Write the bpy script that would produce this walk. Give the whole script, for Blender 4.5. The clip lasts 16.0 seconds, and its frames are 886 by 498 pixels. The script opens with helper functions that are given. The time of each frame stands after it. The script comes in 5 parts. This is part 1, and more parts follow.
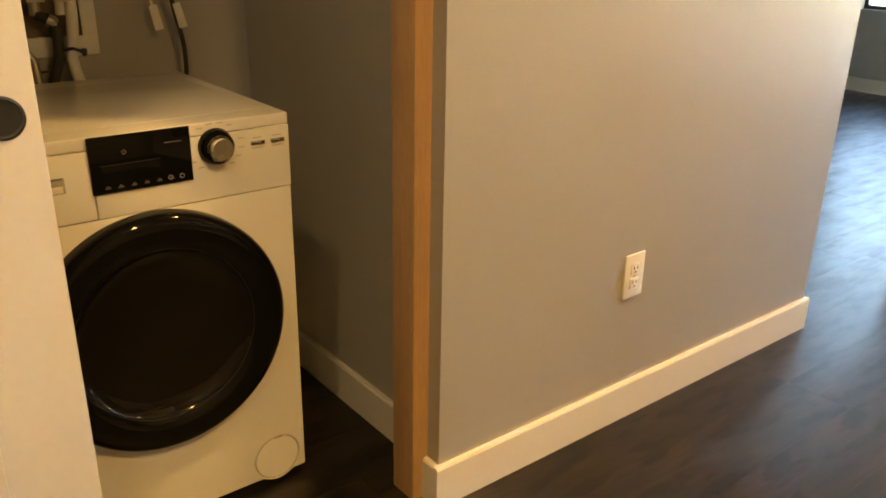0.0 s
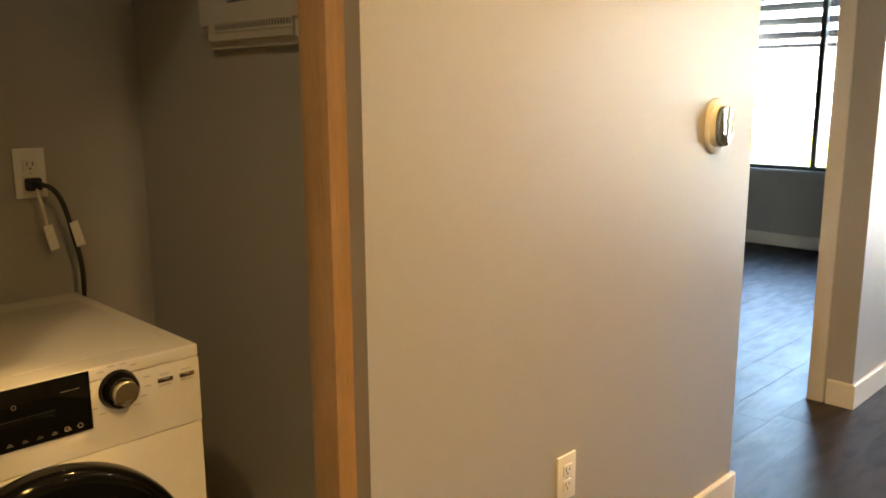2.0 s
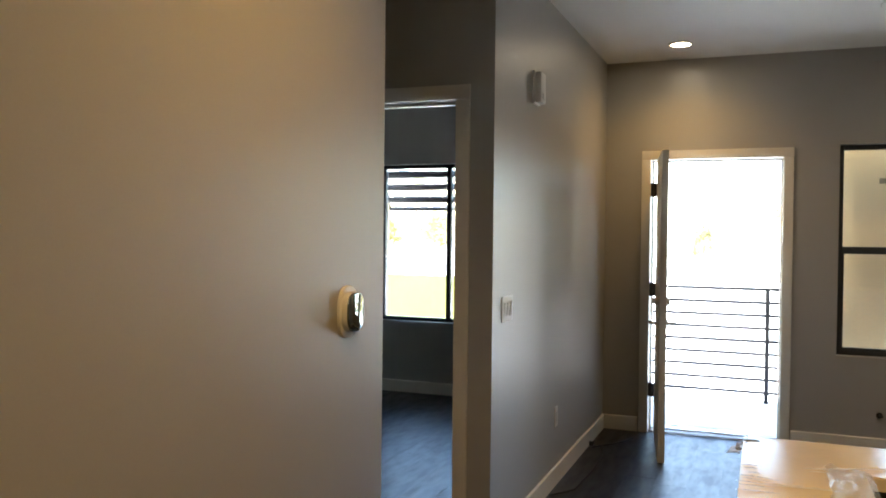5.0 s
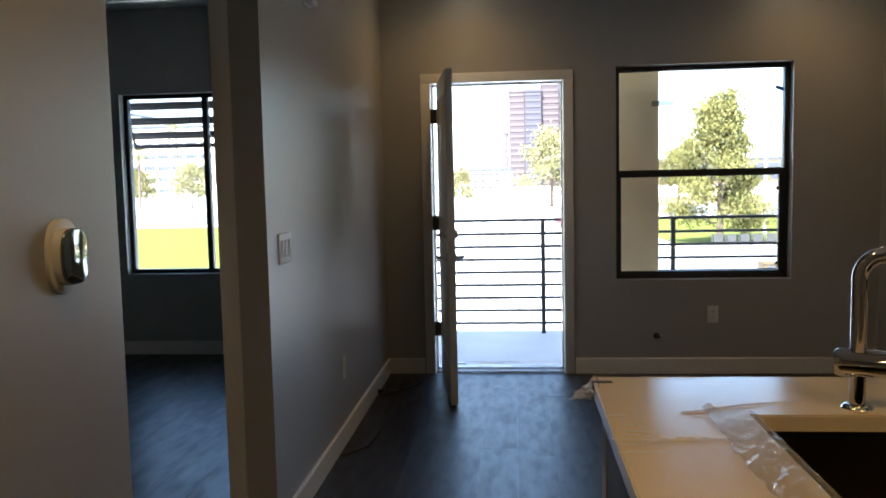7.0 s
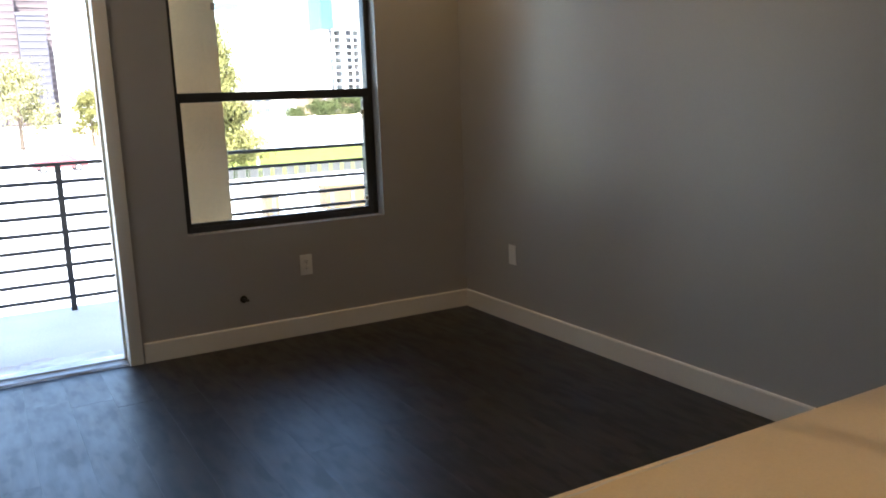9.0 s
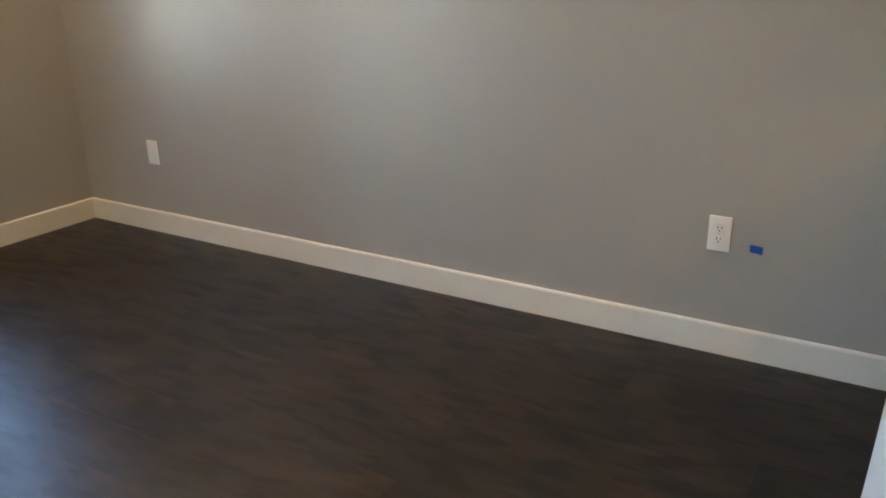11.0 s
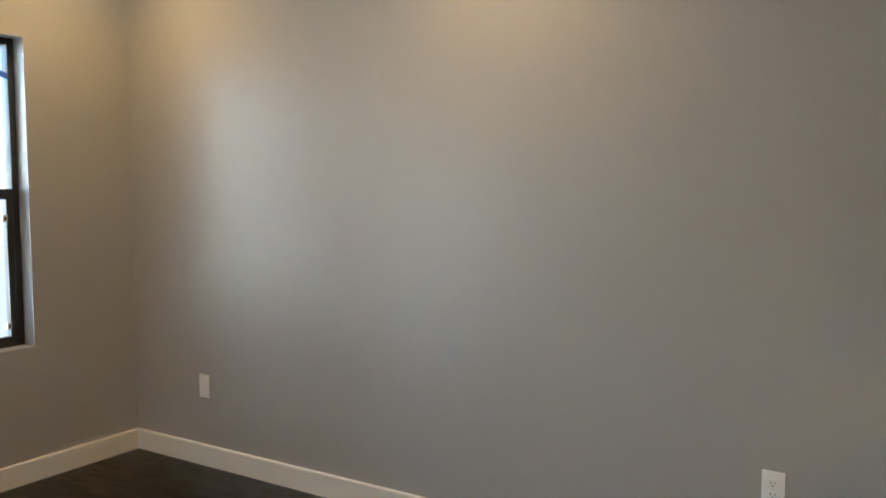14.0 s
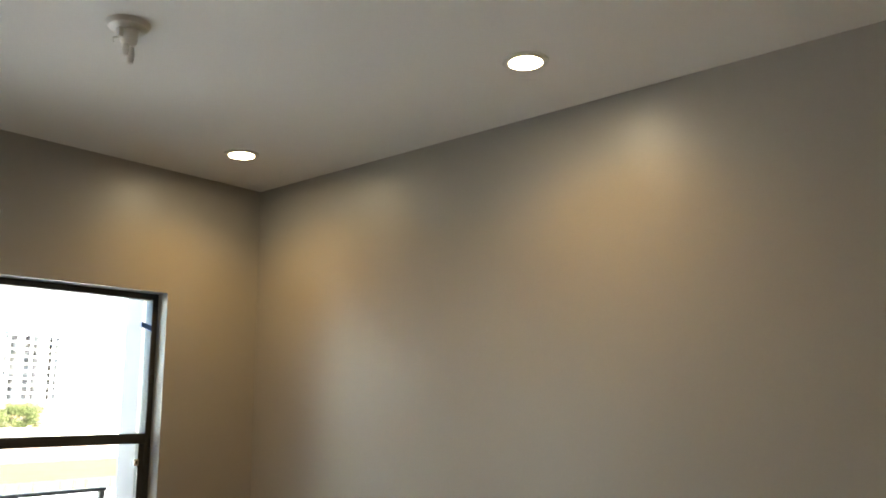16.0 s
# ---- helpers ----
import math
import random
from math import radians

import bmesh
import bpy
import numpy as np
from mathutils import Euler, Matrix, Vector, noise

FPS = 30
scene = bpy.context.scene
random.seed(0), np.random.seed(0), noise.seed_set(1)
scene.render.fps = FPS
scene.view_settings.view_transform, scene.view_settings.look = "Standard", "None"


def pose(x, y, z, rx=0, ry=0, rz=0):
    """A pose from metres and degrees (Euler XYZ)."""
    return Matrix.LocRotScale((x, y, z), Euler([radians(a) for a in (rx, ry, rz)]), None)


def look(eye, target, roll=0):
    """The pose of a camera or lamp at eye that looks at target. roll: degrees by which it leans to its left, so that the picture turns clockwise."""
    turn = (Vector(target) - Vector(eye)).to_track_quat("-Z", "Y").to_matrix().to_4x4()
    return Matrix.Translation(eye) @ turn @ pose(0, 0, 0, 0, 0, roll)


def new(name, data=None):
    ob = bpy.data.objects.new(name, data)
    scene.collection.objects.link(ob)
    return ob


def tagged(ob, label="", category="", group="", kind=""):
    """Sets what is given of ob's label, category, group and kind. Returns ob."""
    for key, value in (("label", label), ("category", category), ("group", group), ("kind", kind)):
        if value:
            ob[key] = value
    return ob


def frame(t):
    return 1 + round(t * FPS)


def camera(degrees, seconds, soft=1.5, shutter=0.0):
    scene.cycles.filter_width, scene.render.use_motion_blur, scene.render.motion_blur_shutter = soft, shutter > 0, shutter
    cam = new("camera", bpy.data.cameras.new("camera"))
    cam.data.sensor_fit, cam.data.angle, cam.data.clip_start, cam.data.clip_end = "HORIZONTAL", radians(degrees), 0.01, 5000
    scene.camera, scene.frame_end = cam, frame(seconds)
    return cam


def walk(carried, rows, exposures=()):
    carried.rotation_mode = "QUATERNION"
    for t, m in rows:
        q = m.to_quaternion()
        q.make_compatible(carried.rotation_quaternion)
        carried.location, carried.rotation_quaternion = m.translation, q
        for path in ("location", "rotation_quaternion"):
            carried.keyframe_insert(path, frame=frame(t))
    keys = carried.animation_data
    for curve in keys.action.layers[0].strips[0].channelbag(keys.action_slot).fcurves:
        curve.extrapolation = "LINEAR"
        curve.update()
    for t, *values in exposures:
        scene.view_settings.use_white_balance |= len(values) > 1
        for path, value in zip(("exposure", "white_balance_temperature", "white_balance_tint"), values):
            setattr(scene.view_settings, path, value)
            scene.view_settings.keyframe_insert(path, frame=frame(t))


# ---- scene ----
cam = camera(56.9, 16.0, soft=1.8)

PATH = [
    (0, (1.191, -6.316, 1.222), (-0.271, -5.166, 0.488), 1.1),
    (0.5, (1.181, -6.313, 1.258), (-0.307, -5.154, 0.592), 0.5),
    (1, (1.17, -6.295, 1.28), (-0.297, -5.073, 0.687), 0.0),
    (1.5, (1.14, -6.282, 1.297), (-0.266, -4.952, 0.794), -0.1),
    (2, (1.093, -6.281, 1.34), (-0.294, -4.892, 0.956), -0.3),
    (2.5, (1.059, -6.277, 1.382), (-0.293, -4.833, 1.089), -0.2),
    (3, (1.043, -6.292, 1.424), (-0.298, -4.82, 1.232), -0.7),
    (3.5, (1.043, -6.292, 1.448), (-0.273, -4.789, 1.365), -0.9),
    (4, (1.054, -6.274, 1.467), (-0.119, -4.654, 1.438), -0.2),
    (4.5, (1.079, -6.222, 1.465), (0.113, -4.471, 1.429), 0.7),
    (5, (1.118, -6.202, 1.464), (0.388, -4.34, 1.425), 0.6),
    (5.2, (1.129, -6.209, 1.457), (0.48, -4.317, 1.418), 0.5),
    (7.3, (0.854, -5.459, 1.36), (0.856, -3.47, 1.154), -1.7),
    (7.5, (0.824, -5.312, 1.351), (0.98, -3.332, 1.121), -2.0),
    (8, (0.77, -5.019, 1.332), (1.318, -3.118, 1.042), -2.2),
    (8.5, (0.709, -4.726, 1.329), (1.492, -2.914, 1.001), -1.6),
    (9, (0.658, -4.42, 1.317), (1.625, -2.707, 0.957), -2.2),
    (9.5, (0.657, -4.152, 1.281), (1.829, -2.582, 0.883), -3.4),
    (10, (0.695, -3.922, 1.249), (2.047, -2.526, 0.774), -2.8),
    (10.2, (0.693, -3.852, 1.247), (2.12, -2.554, 0.718), -2.1),
    (12.3, (0.711, -3.73, 1.398), (2.478, -3.043, 0.761), -0.5),
    (12.5, (0.699, -3.734, 1.398), (2.492, -3.036, 0.853), -0.3),
    (13, (0.657, -3.733, 1.398), (2.457, -2.945, 1.025), -0.3),
    (13.5, (0.582, -3.709, 1.405), (2.33, -2.776, 1.133), -0.3),
    (14, (0.531, -3.699, 1.422), (2.219, -2.638, 1.263), -0.0),
    (14.5, (0.502, -3.696, 1.442), (2.154, -2.569, 1.431), 0.3),
    (15, (0.484, -3.713, 1.459), (2.098, -2.544, 1.63), -0.3),
    (15.5, (0.451, -3.751, 1.482), (2.019, -2.545, 1.775), -0.9),
    (16, (0.448, -3.731, 1.5), (1.963, -2.484, 1.885), -0.6),
]
walk(cam, [(t, look(eye, target, roll)) for t, eye, target, roll in PATH],
     exposures=[(0.0, 5.42, 7450, 7), (0.5, 5.7, 7350, 7), (1.0, 5.66, 7200, 7), (3.0, 4.98, 7050, 7), (4.0, 4.82, 7000, 7), (5.0, 3.78, 6400, 7), (7.3, 2.65, 5900, 8), (8.0, 2.67, 5900, 8),
                (8.5, 2.98, 6050, 9), (9.5, 3.43, 6150, 9), (10.2, 4.5, 6250, 8), (12.5, 4.85, 6150, 6), (13.0, 4.75, 6050, 6), (13.5, 5.05, 6050, 6), (14.0, 4.5, 6050, 6), (14.5, 4.35, 6350, 4), (15.0, 4.35, 6600, 4), (15.5, 4.27, 6850, 4), (16.0, 3.95, 7000, 4)])

# ---- world, sun and large lights ----
SUN_ELEVATION, SUN_HEADING = radians(58), radians(205)
world = bpy.data.worlds.new("sky")
scene.world = world
world.use_nodes = True
wn = world.node_tree.nodes
sky = wn.new("ShaderNodeTexSky")
sky.sky_type = "NISHITA"
sky.sun_disc = False
sky.sun_elevation, sky.sun_rotation = SUN_ELEVATION, SUN_HEADING
wn["Background"].inputs[1].default_value = 0.15
world.node_tree.links.new(sky.outputs[0], wn["Background"].inputs[0])
sun_data = bpy.data.lights.new("sun", "SUN")
sun_data.energy, sun_data.angle, sun_data.color = 5.0, radians(0.5), (1.0, 0.975, 0.94)
sun = new("sun", sun_data)
sun.matrix_world = look((0, 0, 30), (-math.sin(SUN_HEADING) * math.cos(SUN_ELEVATION),
                                     -math.cos(SUN_HEADING) * math.cos(SUN_ELEVATION),
                                     30 - math.sin(SUN_ELEVATION)))

LAMPTINT = (1.0, 0.55, 0.13)
# place, watts and beam angle of each ceiling downlight: living room, hall, kitchen
DOWNLIGHTS = [(2.81, -0.504, 2.1, 150), (2.81, -2.187, 1.9, 150), (0.58, -0.505, 2.6, 150), (0.62, -4.62, 5.4, 140), (0.75, -6.6, 1.2, 140),
              (2.15, -5.6, 8.8, 143), (2.15, -7.2, 2.8, 132)]


# ---- materials ----
def material(name, color, rough=0.6, metal=0.0, vary=0.06, scale=6.0, grain=220.0, bump=0.04, spec=0.5, tint=None,
             per_object=0.0, stretch=(1, 1, 1), coat=0.0):
    """A surface with broad stains, fine grain and relief at real size."""
    m = bpy.data.materials.new(name)
    m.use_nodes = True
    n, l = m.node_tree.nodes, m.node_tree.links
    b = n["Principled BSDF"]
    b.inputs["Roughness"].default_value, b.inputs["Metallic"].default_value = rough, metal
    b.inputs["Specular IOR Level"].default_value = spec
    b.inputs["Coat Weight"].default_value = coat
    tc = n.new("ShaderNodeTexCoord")
    mp = n.new("ShaderNodeMapping")
    mp.inputs["Scale"].default_value = stretch
    l.new(tc.outputs["Object"], mp.inputs["Vector"])
    broad, fine = n.new("ShaderNodeTexNoise"), n.new("ShaderNodeTexNoise")
    broad.inputs["Scale"].default_value, fine.inputs["Scale"].default_value = scale, grain
    broad.inputs["Detail"].default_value, fine.inputs["Detail"].default_value = 5, 3
    add = n.new("ShaderNodeMath")
    add.operation = "ADD"
    for k, t in enumerate((broad, fine)):
        l.new(mp.outputs[0], t.inputs["Vector"])
        l.new(t.outputs[0], add.inputs[k])
    ramp = n.new("ShaderNodeMapRange")
    ramp.inputs[1].default_value, ramp.inputs[2].default_value = 0.6, 1.4
    ramp.inputs[3].default_value, ramp.inputs[4].default_value = 1 - vary, 1 + vary
    l.new(add.outputs[0], ramp.inputs[0])
    val = ramp.outputs[0]
    if per_object:
        info = n.new("ShaderNodeObjectInfo")
        r2 = n.new("ShaderNodeMapRange")
        r2.inputs[3].default_value, r2.inputs[4].default_value = 1 - per_object, 1 + per_object
        l.new(info.outputs["Random"], r2.inputs[0])
        mul = n.new("ShaderNodeMath")
        mul.operation = "MULTIPLY"
        l.new(val, mul.inputs[0])
        l.new(r2.outputs[0], mul.inputs[1])
        val = mul.outputs[0]
    mix = n.new("ShaderNodeVectorMath")
    mix.operation = "SCALE"
    mix.inputs[0].default_value = color[:3]
    l.new(val, mix.inputs["Scale"])
    if tint:
        cm = n.new("ShaderNodeMix")
        cm.data_type = "RGBA"
        cm.inputs[7].default_value = (*tint, 1)
        l.new(broad.outputs[0], cm.inputs[0])
        l.new(mix.outputs[0], cm.inputs[6])
        l.new(cm.outputs[2], b.inputs["Base Color"])
    else:
        l.new(mix.outputs[0], b.inputs["Base Color"])
    if bump:
        bp = n.new("ShaderNodeBump")
        bp.inputs["Strength"].default_value, bp.inputs["Distance"].default_value = bump, 0.004
        l.new(fine.outputs[0], bp.inputs["Height"])
        l.new(bp.outputs[0], b.inputs["Normal"])
    rr = n.new("ShaderNodeMapRange")
    rr.inputs[3].default_value, rr.inputs[4].default_value = max(0.02, rough - 0.05), min(1, rough + 0.05)
    l.new(broad.outputs[0], rr.inputs[0])
    l.new(rr.outputs[0], b.inputs["Roughness"])
    return m


def clear(name, color=(1, 1, 1), rough=0.0, ior=1.45, alpha=1.0):
    m = bpy.data.materials.new(name)
    m.use_nodes = True
    n, l = m.node_tree.nodes, m.node_tree.links
    b = n["Principled BSDF"]
    b.inputs["Base Color"].default_value = (*color, 1)
    b.inputs["Roughness"].default_value, b.inputs["IOR"].default_value = rough, ior
    b.inputs["Transmission Weight"].default_value = 1.0
    b.inputs["Alpha"].default_value = alpha
    return m


def glowing(name, color, strength):
    m = bpy.data.materials.new(name)
    m.use_nodes = True
    b = m.node_tree.nodes["Principled BSDF"]
    b.inputs["Base Color"].default_value = (0.9, 0.9, 0.85, 1)
    b.inputs["Emission Color"].default_value = (*color, 1)
    b.inputs["Emission Strength"].default_value = strength
    return m


def plank_material():
    """Dark vinyl plank: streaked grain along y, cloudy dark knots, satin sheen."""
    m = bpy.data.materials.new("vinyl_plank")
    m.use_nodes = True
    n, l = m.node_tree.nodes, m.node_tree.links
    b = n["Principled BSDF"]
    tc, info = n.new("ShaderNodeTexCoord"), n.new("ShaderNodeObjectInfo")
    geo = n.new("ShaderNodeNewGeometry")
    add = n.new("ShaderNodeMath")
    add.operation = "ADD"
    l.new(info.outputs["Random"], add.inputs[0])
    l.new(geo.outputs["Random Per Island"], add.inputs[1])
    off = n.new("ShaderNodeVectorMath")
    off.operation = "SCALE"
    off.inputs[0].default_value = (7.3, 31.0, 3.0)
    l.new(add.outputs[0], off.inputs["Scale"])
    pos = n.new("ShaderNodeVectorMath")
    l.new(tc.outputs["Object"], pos.inputs[0])
    l.new(off.outputs[0], pos.inputs[1])

    def noise_at(sx, sy, scale, detail):
        mp = n.new("ShaderNodeMapping")
        mp.inputs["Scale"].default_value = (sx, sy, 1)
        l.new(pos.outputs[0], mp.inputs["Vector"])
        t = n.new("ShaderNodeTexNoise")
        t.inputs["Scale"].default_value, t.inputs["Detail"].default_value = scale, detail
        l.new(mp.outputs[0], t.inputs["Vector"])
        return t.outputs[0]
    streak, cloud, fine = noise_at(8, 0.8, 6, 7), noise_at(3.2, 0.9, 3.2, 4), noise_at(26, 1.2, 12, 3)
    ramp = n.new("ShaderNodeValToRGB")
    e = ramp.color_ramp.elements
    e[0].position, e[0].color = 0.34, (0.0050, 0.0034, 0.0024, 1)
    e[1].position, e[1].color = 0.68, (0.034, 0.0232, 0.016, 1)
    mid = e.new(0.5)
    mid.color = (0.0130, 0.0087, 0.0060, 1)
    mixv = n.new("ShaderNodeMix")
    mixv.inputs[0].default_value = 0.62
    l.new(streak, mixv.inputs[2])
    l.new(cloud, mixv.inputs[3])
    l.new(mixv.outputs[0], ramp.inputs[0])
    knot = noise_at(5.5, 1.6, 3.4, 2)
    kr = n.new("ShaderNodeMapRange")
    kr.inputs[1].default_value, kr.inputs[2].default_value = 0.51, 0.60
    kr.inputs[3].default_value, kr.inputs[4].default_value = 1.0, 0.22
    l.new(knot, kr.inputs[0])
    km = n.new("ShaderNodeVectorMath")
    km.operation = "SCALE"
    l.new(ramp.outputs[0], km.inputs[0])
    l.new(kr.outputs[0], km.inputs["Scale"])
    hue = n.new("ShaderNodeHueSaturation")
    vr = n.new("ShaderNodeMapRange")
    vr.inputs[3].default_value, vr.inputs[4].default_value = 0.8, 1.2
    l.new(info.outputs["Random"], vr.inputs[0])
    l.new(vr.outputs[0], hue.inputs["Value"])
    l.new(km.outputs[0], hue.inputs["Color"])
    l.new(hue.outputs[0], b.inputs["Base Color"])
    rr = n.new("ShaderNodeMapRange")
    rr.inputs[3].default_value, rr.inputs[4].default_value = 0.34, 0.48
    worn = n.new("ShaderNodeMix")
    worn.inputs[0].default_value = 0.5
    l.new(cloud, worn.inputs[2])
    l.new(knot, worn.inputs[3])
    l.new(worn.outputs[0], rr.inputs[0])
    rr.inputs[1].default_value, rr.inputs[2].default_value = 0.35, 0.65
    l.new(rr.outputs[0], b.inputs["Roughness"])
    b.inputs["Specular IOR Level"].default_value = 0.46
    bp = n.new("ShaderNodeBump")
    bp.inputs["Strength"].default_value, bp.inputs["Distance"].default_value = 0.10, 0.004
    l.new(fine, bp.inputs["Height"])
    l.new(bp.outputs[0], b.inputs["Normal"])
    return m


PAINT = material("grey_wall_paint", (0.338, 0.324, 0.297), 0.43, vary=0.03, scale=1.3, grain=160, bump=0.03, spec=0.5)
paint_shader = PAINT.node_tree.nodes["Principled BSDF"]
paint_shader.inputs["Coat Weight"].default_value, paint_shader.inputs["Coat Roughness"].default_value = 0.65, 0.38
CEIL = material("ceiling_paint", (0.78, 0.77, 0.74), 0.75, vary=0.03, scale=1.5, grain=140, bump=0.08, spec=0.3)
TRIM = material("cream_trim_paint", (0.65, 0.62, 0.555), 0.38, vary=0.03, scale=3, grain=60, bump=0.02)
PLANK = plank_material()
WHITE = material("white_enamel", (0.69, 0.67, 0.62), 0.14, vary=0.02, scale=4, grain=90, bump=0.0, spec=0.5)
PLASTIC = material("white_plastic", (0.70, 0.69, 0.65), 0.35, vary=0.02, scale=8, grain=150, bump=0.01)
BLACKGLOSS = material("black_gloss", (0.004, 0.004, 0.004), 0.05, vary=0.1, scale=5, grain=80, bump=0.0, spec=0.22)
BLACKMETAL = material("black_metal", (0.022, 0.024, 0.027), 0.42, vary=0.1, scale=7, grain=120, bump=0.02)
BLACKRUBBER = material("black_rubber", (0.018, 0.018, 0.018), 0.6, vary=0.1, scale=20, grain=200, bump=0.03)
CHROME = material("chrome", (0.56, 0.555, 0.545), 0.05, metal=1.0, vary=0.02, scale=8, grain=120, bump=0.0)
STEEL = material("brushed_steel", (0.34, 0.32, 0.29), 0.34, metal=1.0, vary=0.06, scale=6, grain=60, bump=0.04,
                 stretch=(1, 12, 1))
DIALSTEEL = material("spun_steel", (0.62, 0.58, 0.50), 0.26, metal=1.0, vary=0.08, scale=12, grain=90, bump=0.02)
SINKSTEEL = material("dark_satin_steel", (0.15, 0.125, 0.10), 0.3, metal=1.0, vary=0.08, scale=6, grain=60, bump=0.04, stretch=(1, 12, 1))
HINGEDARK = material("dull_bronze", (0.10, 0.092, 0.082), 0.4, metal=1.0, vary=0.1, scale=9, grain=120, bump=0.01)
NICKEL = material("satin_nickel", (0.56, 0.53, 0.48), 0.3, metal=1.0, vary=0.05, scale=9, grain=120, bump=0.01)
QUARTZ = material("white_quartz", (0.74, 0.65, 0.52), 0.2, vary=0.05, scale=9, grain=260, bump=0.005)
WOOD = material("bare_pine", (0.43, 0.26, 0.125), 0.6, vary=0.22, scale=4, grain=40, bump=0.08, stretch=(9, 9, 0.6))
TILE = material("taupe_glazed_tile", (0.075, 0.064, 0.053), 0.22, vary=0.12, scale=9, grain=90, bump=0.02, per_object=0.15)
GROUT = material("light_grout", (0.66, 0.63, 0.57), 0.85, vary=0.08, scale=20, grain=220, bump=0.1)
STUCCO = material("cream_stucco", (0.76, 0.64, 0.45), 0.9, vary=0.10, scale=3, grain=60, bump=0.5)
# Party wall stucco, with the wall's shade put into a darker base colour.
SHADESTUCCO = material("shade_darkened_stucco", (0.125, 0.122, 0.118), 0.9, vary=0.10, scale=3, grain=60, bump=0.4)
CONCRETE = material("concrete", (0.50, 0.495, 0.485), 0.85, vary=0.14, scale=2.2, grain=70, bump=0.15)
RAIL = material("dark_rail_paint", (0.018, 0.017, 0.018), 0.5, vary=0.1, scale=8, grain=90, bump=0.03)
DOORPAINT = material("door_paint", (0.74, 0.71, 0.64), 0.4, vary=0.04, scale=3, grain=80, bump=0.02)
TAPE = material("blue_masking_tape", (0.02, 0.09, 0.42), 0.6, vary=0.15, scale=30, grain=200, bump=0.1)
PANELGREY = material("grey_panel_enamel", (0.50, 0.475, 0.42), 0.3, vary=0.04, scale=3, grain=120, bump=0.03)
DARKHOLE = material("dark_cavity", (0.01, 0.01, 0.01), 0.9, vary=0.1, bump=0.0)
BOXDARK = material("shadowed_brown_backing", (0.17, 0.12, 0.08), 0.8, vary=0.3, scale=14, grain=90, bump=0.1)
PAPER = material("white_paper_tag", (0.72, 0.70, 0.64), 0.7, vary=0.06, scale=40, grain=200, bump=0.02)
# Two greys for printed marks, also for shade drawn in notches and gaps.
PRINTSHADE = material("pale_grey_print_and_shade", (0.34, 0.32, 0.29), 0.6, vary=0.1, bump=0.0)
INKSHADE = material("grey_print_and_shade", (0.16, 0.15, 0.14), 0.6, vary=0.1, bump=0.0)
GLASS = clear("window_glass", (0.97, 0.985, 0.98), 0.0, 1.45)
FILM = material("plastic_film", (0.40, 0.39, 0.40), 0.09, vary=0.04, scale=30, grain=90, bump=0.12)
FILM.node_tree.nodes["Principled BSDF"].inputs["Alpha"].default_value = 0.36
FOLD = material("folded_film", (0.82, 0.83, 0.86), 0.15, vary=0.05, scale=30, grain=90, bump=0.1)
FOLD.node_tree.nodes["Principled BSDF"].inputs["Alpha"].default_value = 0.75
FLAP = material("torn_film", (0.74, 0.75, 0.78), 0.25, vary=0.06, scale=20, grain=90, bump=0.1)
FLAP.node_tree.nodes["Principled BSDF"].inputs["Alpha"].default_value = 0.6
HAZY = material("translucent_strip", (0.42, 0.38, 0.30), 0.5, vary=0.08, scale=30, grain=90, bump=0.05)
HAZY.node_tree.nodes["Principled BSDF"].inputs["Alpha"].default_value = 0.55
DARKGLASS = material("smoked_door_glass", (0.006, 0.005, 0.004), 0.03, vary=0.1, scale=3, grain=20, bump=0.0, spec=0.3)
SCREEN = material("thermostat_glass", (0.30, 0.33, 0.31), 0.03, metal=1.0, vary=0.02, bump=0.0)
LENS = glowing("lamp_lens", (1.0, 0.80, 0.55), 6.0)
GRASS = material("lawn", (0.10, 0.125, 0.020), 0.95, vary=0.3, scale=0.3, grain=6, bump=0.4, spec=0.04, tint=(0.13, 0.13, 0.03))
SAND = material("pale_ground", (0.55, 0.545, 0.53), 0.95, vary=0.15, scale=0.08, grain=2, bump=0.3)
ASPHALT = material("worn_asphalt", (0.16, 0.155, 0.15), 0.9, vary=0.15, scale=0.3, grain=9, bump=0.2)
FENCEGREY = material("grey_mesh_panel", (0.045, 0.043, 0.038), 0.8, vary=0.12, scale=2, grain=30, bump=0.1)
BARK = material("bark", (0.13, 0.09, 0.06), 0.9, vary=0.3, scale=6, grain=30, bump=0.5)
LEAF = material("green_leaves", (0.115, 0.115, 0.034), 0.6, vary=0.35, scale=0.8, grain=9, bump=0.0, spec=0.12, tint=(0.19, 0.165, 0.055))
LEAFDARK = material("dark_leaves", (0.06, 0.075, 0.025), 0.7, vary=0.35, scale=0.8, grain=9, bump=0.0, spec=0.12, tint=(0.055, 0.06, 0.02))
LEAFPALE = material("pale_leaves", (0.20, 0.18, 0.08), 0.6, vary=0.35, scale=0.8, grain=9, bump=0.0, spec=0.12, tint=(0.32, 0.29, 0.14))
BRICKRED = material("red_brown_cladding", (0.075, 0.055, 0.055), 0.8, vary=0.12, scale=0.3, grain=3, bump=0.1)
BANDPALE = material("pale_spandrel", (0.112, 0.084, 0.081), 0.8, vary=0.1, scale=0.3, grain=3, bump=0.1)
DARKCLAD = material("mauve_grey_cladding", (0.055, 0.049, 0.057), 0.7, vary=0.1, scale=0.3, grain=3, bump=0.1)
SLATEPALE = material("mauve_grey_band", (0.074, 0.065, 0.075), 0.6, vary=0.1, scale=0.3, grain=3, bump=0.0)
